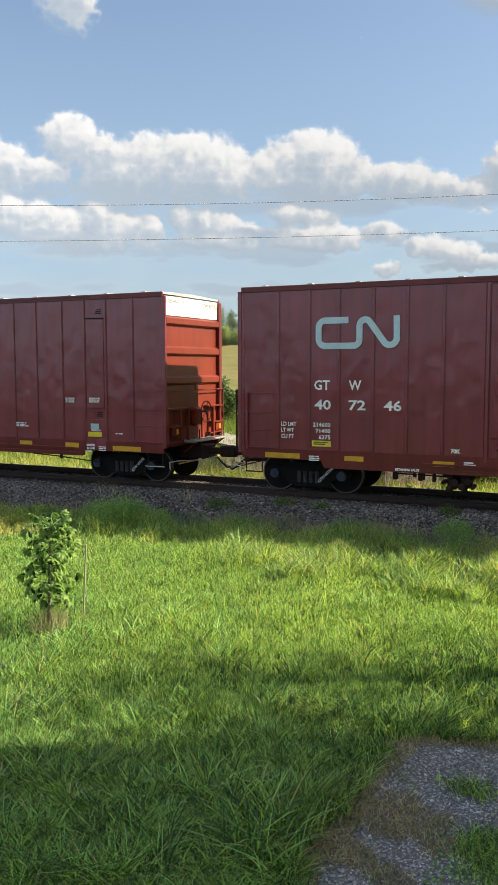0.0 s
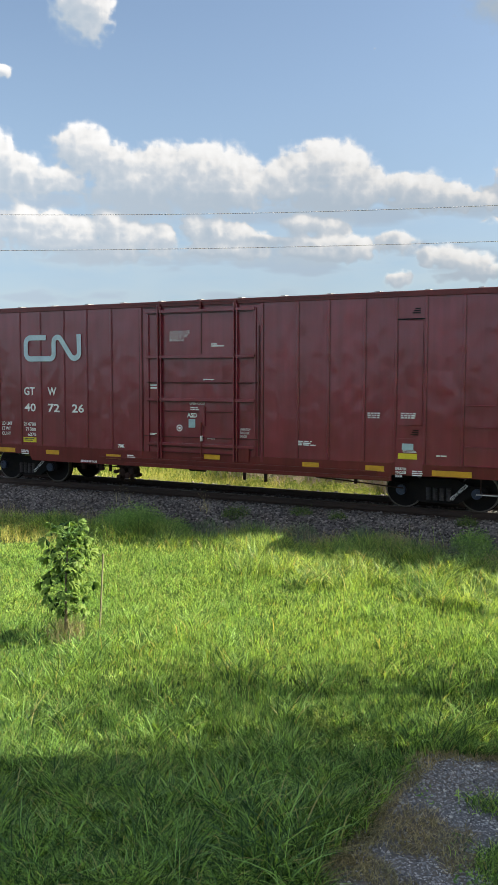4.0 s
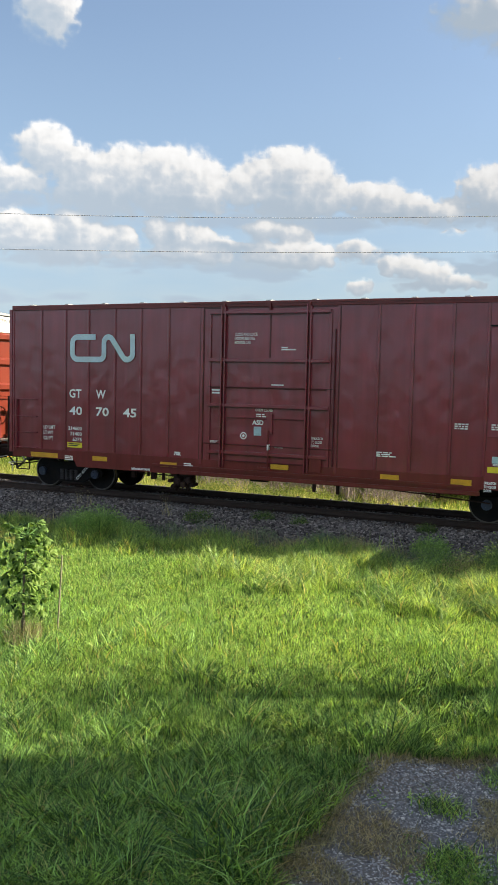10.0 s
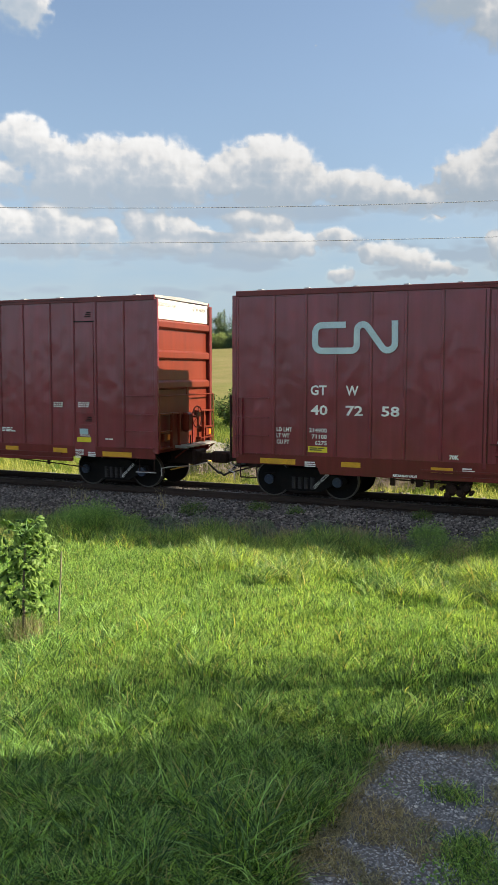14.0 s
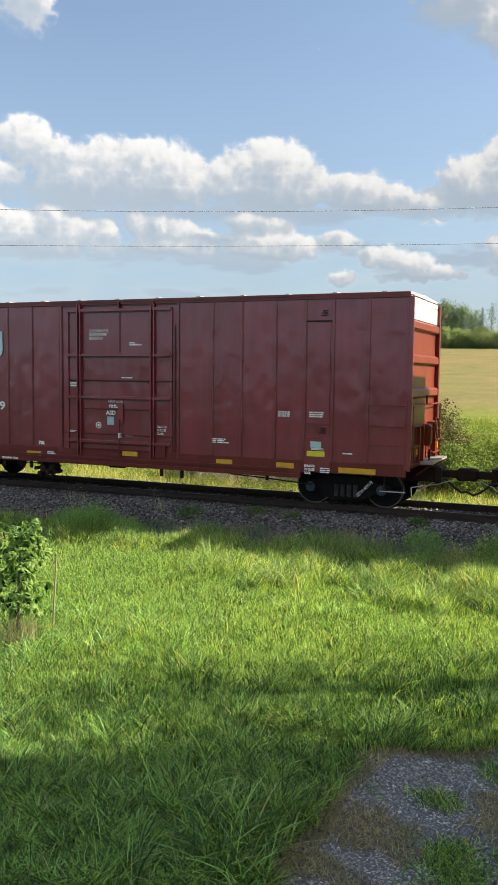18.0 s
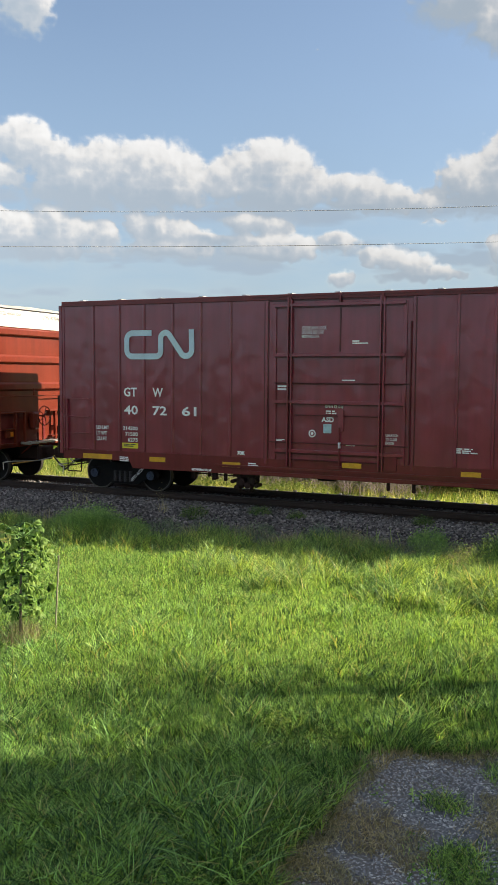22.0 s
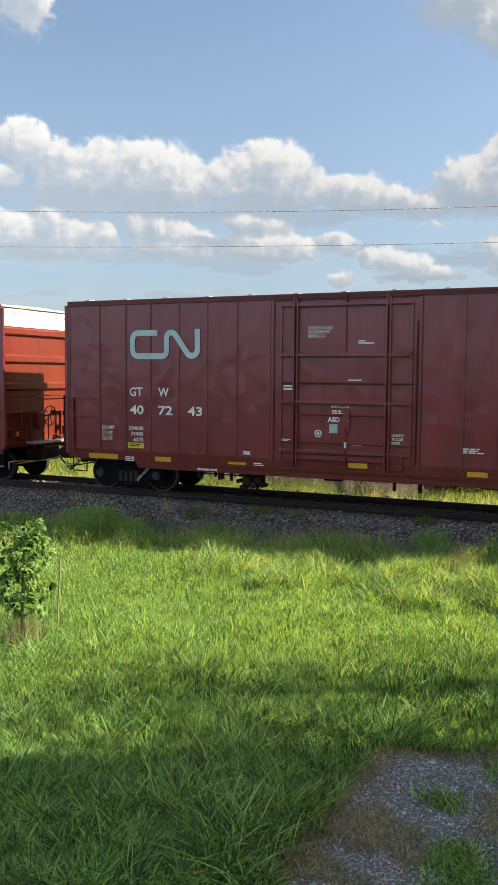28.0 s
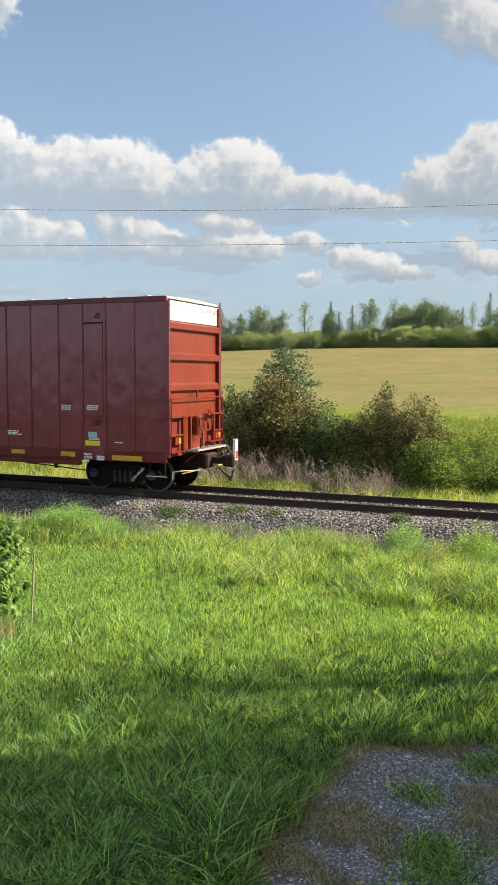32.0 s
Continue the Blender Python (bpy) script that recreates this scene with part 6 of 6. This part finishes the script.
def limb_tree_meshes(seed, h, w, limbs=9, per=55, leaf=0.34):
    """An open crown: leaf sprays along limbs that rise from the trunk."""
    rng = np.random.RandomState(seed)
    bm = tube(bmesh.new(), (0, 0, 0), (0, 0, h * 0.9), 0.016 * h, 0.004 * h, n=7)
    C = [np.array([0, 0, h * f]) for f in (0.8, 0.9, 0.97)]
    for k in range(limbs):
        a = k * 2.4 + rng.uniform(-0.4, 0.4)
        f = 0.18 + 0.68 * k / limbs
        r = w / 2 * rng.uniform(0.55, 1.1) * (1.15 - 0.75 * f)
        p = Vector((0, 0, h * f))
        q = p + Vector((math.cos(a) * r, math.sin(a) * r, h * rng.uniform(0.05, 0.2)))
        tube(bm, p, q, 0.006 * h, 0.002 * h, n=5)
        for t in (0.35, 0.6, 0.8, 1.0):
            C.append(np.array(p.lerp(q, t)) + rng.normal(0, 0.02 * h, 3))
    trunk = bpy.data.meshes.new("trunk")
    bm.to_mesh(trunk)
    bm.free()
    trunk.materials.append(BARK)
    return trunk, np_mesh("crown", *foliage(rng, C, per, 0.042 * h, leaf), WOODS)


def plant(name, meshes, m, label, category, group=""):
    ob = tagged_new(name, None, label, category, group)
    ob.matrix_basis = m
    put("trunk", meshes[0], ob)
    put("crown", meshes[1], ob)
    return ob


def build_woods():
    rng = np.random.RandomState(9)
    # far foliage carries its haze in the leaf colours
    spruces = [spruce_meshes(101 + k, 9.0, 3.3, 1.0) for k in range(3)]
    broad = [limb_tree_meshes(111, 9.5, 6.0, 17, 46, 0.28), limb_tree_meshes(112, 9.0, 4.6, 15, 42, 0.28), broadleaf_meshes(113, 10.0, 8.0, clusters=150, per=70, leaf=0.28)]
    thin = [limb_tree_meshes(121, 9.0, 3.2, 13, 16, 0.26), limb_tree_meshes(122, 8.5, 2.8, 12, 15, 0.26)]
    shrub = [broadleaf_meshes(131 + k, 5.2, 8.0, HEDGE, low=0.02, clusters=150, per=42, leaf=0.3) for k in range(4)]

    def at(az, y, s, sz=1.0):
        x = -math.tan(radians(az)) * (y - EYE[1])
        return pose(x, y, float(ground_z(x, y)) - 0.1, 0, 0, rng.uniform(0, 360)) @ Matrix.Diagonal((s, s, s * sz, 1))

    az = -14.0
    while az < 58:
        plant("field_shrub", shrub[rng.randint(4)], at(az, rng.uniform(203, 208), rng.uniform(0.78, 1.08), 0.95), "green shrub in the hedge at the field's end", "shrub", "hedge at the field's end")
        az += rng.uniform(0.55, 0.9)
    # the trees told apart: kind, azimuth, height factor
    named = [("s", 25.0, 1.12), ("s", 24.3, 1.35), ("s", 26.0, 1.05), ("b", 22.8, 0.95), ("b", 21.6, 1.0), ("t", 21.3, 1.2), ("s", 22.2, 1.1), ("b", 20.1, 1.0), ("t", 18.6, 1.25), ("s", 16.3, 0.95), ("s", 15.4, 1.1),
             ("b", 14.2, 1.15), ("t", 12.7, 1.25), ("b", 12.0, 0.9), ("g", 10.6, 1.22), ("g", 9.5, 1.1), ("s", 8.2, 1.0), ("t", 7.6, 1.15), ("s", 6.5, 1.3), ("s", 5.8, 0.95), ("s", 5.1, 0.9), ("s", 16.9, 0.72), ("s", 14.9, 0.75), ("t", 14.6, 1.12), ("t", 11.2, 1.05), ("t", 5.3, 1.1), ("b", 23.6, 0.85), ("b", 25.4, 0.9), ("s", 23.2, 0.8), ("b", 22.0, 0.8), ("s", 8.9, 0.8), ("b", 8.6, 0.85)]
    for k in range(70):
        named.append((("s", "b", "t", "g", "s", "b")[rng.randint(6)], rng.choice([rng.uniform(26.5, 57), rng.uniform(26.5, 45), rng.uniform(5, 26), rng.uniform(-14, 4.5)]), rng.uniform(0.8, 1.25)))
    for kind, a, s in named:
        y = rng.uniform(209, 222)
        if kind == "s":
            plant("spruce", spruces[rng.randint(3)], at(a, y - 5, s * 1.2), "dark green spruce rising above the hedge", "spruce", "trees at the field's end")
        elif kind == "b":
            plant("broadleaf_tree", broad[rng.randint(2)], at(a, y, s * 1.25), "green broadleaf tree above the hedge", "tree", "trees at the field's end")
        elif kind == "g":
            plant("broadleaf_tree", broad[2], at(a, y, s), "large round-crowned broadleaf tree above the hedge", "tree", "trees at the field's end")
        else:
            plant("thin_tree", thin[rng.randint(2)], at(a, y, s * 1.25), "thin open-crowned young tree above the hedge", "tree", "trees at the field's end")
    # the near spruce behind the bushes
    x, y = -11.95, 14.2
    plant("spruce", spruce_meshes(141, 5.4, 2.0, 0.34, 10), pose(x, y, float(ground_z(x, y))), "young dark spruce behind the russet bush", "spruce")


build_woods()


def build_lane():
    """A bare strip of gravel lane beyond the track."""
    bm = bmesh.new()
    a, b = [], []
    for k in range(15):
        x = -16.0 - k * 1.6
        y = 17.0 + k * 1.15
        wd = 1.9 + 0.2 * math.sin(k * 1.7)
        a.append(bm.verts.new((x - 1.0, y - wd / 2, float(ground_z(x - 1.0, y - wd / 2)) + 0.35)))
        b.append(bm.verts.new((x + 1.0, y + wd / 2, float(ground_z(x + 1.0, y + wd / 2)) + 0.35)))
    for k in range(14):
        bm.faces.new((a[k], a[k + 1], b[k + 1], b[k]))
    me = bpy.data.meshes.new("gravel_lane")
    bm.to_mesh(me)
    bm.free()
    me.materials.append(LANE)
    tagged_new("gravel_lane", me, "pale bare gravel lane beyond the track", "lane", kind="structure")


LANE = plain("pale_gravel", (0.25, 0.235, 0.215), 0.95, 0, (0.2, 0.18, 0.14), 0.5, 2.0)
build_lane()


# ---- overhead cables ----
def build_cables():
    d = 34.0
    for e0, e1, e2 in ((9.75, 10.78, 11.0), (7.6, 8.57, 8.84)):
        pts = []
        for k in range(33):
            az = 62 - k * 2.5
            f = (az - 24) / 20.0
            el = e1 + (e0 - e2) / 2 * f * 0.5 - 0.34 * f * f
            q = d / math.cos(radians(az - 24))
            pts.append((EYE[0] - q * math.sin(radians(az)), EYE[1] + q * math.cos(radians(az)), EYE[2] + d * math.tan(radians(el)) / math.cos(radians(az - 24))))
        ob = tagged_new("overhead_cable", None, "thin dark overhead cable strung across the sky", "cable", "overhead cables", "structure")
        part("strand", pipe(bmesh.new(), pts, 0.011, 5), WIRE, ob)


build_cables()


# ---- beside the viewpoint: stair rail; unseen house and trees added to shade the near lawn ----
def build_stair_rail():
    ob = tagged_new("stair_rail", None, "weathered white wooden stair rail with end post", "rail")
    z = float(ground_z(-0.25, -15.0))
    part("post", boxed(-0.318, -0.228, -15.05, -14.96, z, 0.98, bevel=0.006), BOARD, ob)
    a, b = Vector((-0.24, -15.05, 0.86)), Vector((0.34, -16.7, 1.9))
    d = (b - a).normalized()
    for off, w, name in ((0.0, 0.09, "top_board"), (-0.5, 0.045, "lower_board")):
        m = Matrix.Translation((a + b) / 2 + Vector((0.02, 0, off))) @ d.to_track_quat("Y", "Z").to_matrix().to_4x4() @ Matrix.Diagonal((w, (b - a).length, 0.035, 1))
        bm = bmesh.new()
        bmesh.ops.create_cube(bm, size=1, matrix=m)
        bmesh.ops.bevel(bm, geom=list(bm.edges), offset=0.004, segments=1, affect="EDGES")
        part(name, bm, BOARD, ob)


build_stair_rail()


# invented house out of view, placed to block sun from the near lawn
def build_shade_house():
    x0, x1, y0, y1, h = 3.3, 11.5, -17.0, -7.9, 7.4
    ob = tagged_new("house", None, "unseen two-storey house with pale siding, added to shade the lawn", "house")
    part("wall", boxed(x0, x1, y0, y1, -0.65, h), SIDING, ob)
    bm = bmesh.new()
    xm = (x0 + x1) / 2
    prof = [(x0 - 0.4, h - 0.15), (xm, h + 3.0), (x1 + 0.4, h - 0.15), (x1 + 0.4, h + 0.05), (xm, h + 3.25), (x0 - 0.4, h + 0.05)]
    a = [bm.verts.new((x, y0 - 0.3, z)) for x, z in prof]
    b = [bm.verts.new((x, y1 + 0.05, z)) for x, z in prof]
    for i in range(6):
        bm.faces.new((a[i], a[(i + 1) % 6], b[(i + 1) % 6], b[i]))
    bm.faces.new(a)
    bm.faces.new(b)
    bmesh.ops.recalc_face_normals(bm, faces=bm.faces)
    part("roof", bm, SHINGLE, ob)
    bm = bmesh.new()
    for y in (y0, y1 - 0.1):
        v = [bm.verts.new((x, yy, z)) for yy in (y, y + 0.1) for x, z in ((x0, h), (x1, h), (xm, h + 3.0))]
        bm.faces.new(v[:3])
        bm.faces.new(v[3:])
        for i in range(3):
            bm.faces.new((v[i], v[(i + 1) % 3], v[3 + (i + 1) % 3], v[3 + i]))
    part("gable", bm, SIDING, ob)
    for z in (1.0, 4.2):
        for y in (-15.0, -12.0, -9.0):
            w = part("window", boxed(x0 - 0.03, x0 + 0.02, y - 0.5, y + 0.5, z, z + 1.4), WHITE_PAINT, ob)
            part("pane", boxed(x0 - 0.04, x0 - 0.031, y - 0.43, y + 0.43, z + 0.07, z + 1.33), UNDER, w)


build_shade_house()
# two invented trees out of view, shaped for the lawn's shadow bands
plant("lilac_tree", broadleaf_meshes(152, 6.6, 1.6, clusters=70, per=70, leaf=0.17, low=0.05), pose(3.0, -8.35, -0.6), "unseen leafy green tree at a house corner, added for its shade", "tree")
plant("poplar", broadleaf_meshes(151, 8.8, 1.0, clusters=80, per=60, leaf=0.16, low=0.1), pose(4.3, -5.4, -0.6), "unseen slim green poplar, added to cast a band of shade", "tree")


# ---- what moves ----
def rear_at(t):
    """Where the rear end of the first car is at t seconds."""
    return float(np.interp(t, np.arange(len(TRAVEL)) * 0.5, TRAVEL))


def motions():
    for i, car in enumerate(CARS):
        walk(car, [(k * 0.5, pose(s + i * PITCH - HX, 1.6, 0)) for k, s in enumerate(TRAVEL)])
        # wheels roll while the car is near the view
        times = [k / 30 for k in range(0, 961)]
        near = [t for t in times if -34 < rear_at(t) + i * PITCH < 22]
        if not near:
            continue
        rows = [(t, rear_at(t)) for t in near]
        rows = ([(0.0, rows[0][1])] if rows[0][0] > 0 else []) + rows + ([(32.0, rows[-1][1])] if rows[-1][0] < 32 else [])
        for truck in car.children:
            if not truck.name.startswith("truck"):
                continue
            for ws in truck.children:
                if ws.name.startswith("wheelset"):
                    x = ws.location.copy()
                    walk(ws, [(t, pose(x.x, x.y, x.z, 0, math.degrees(s / 0.457), 0)) for t, s in rows])
    # the clouds drift slowly to the left
    walk(CLOUDS, [(t, pose(*EYE, 0, 0, 2.0 * t / 32.0)) for t in (0.0, 8.0, 16.0, 24.0, 32.0)])


motions()
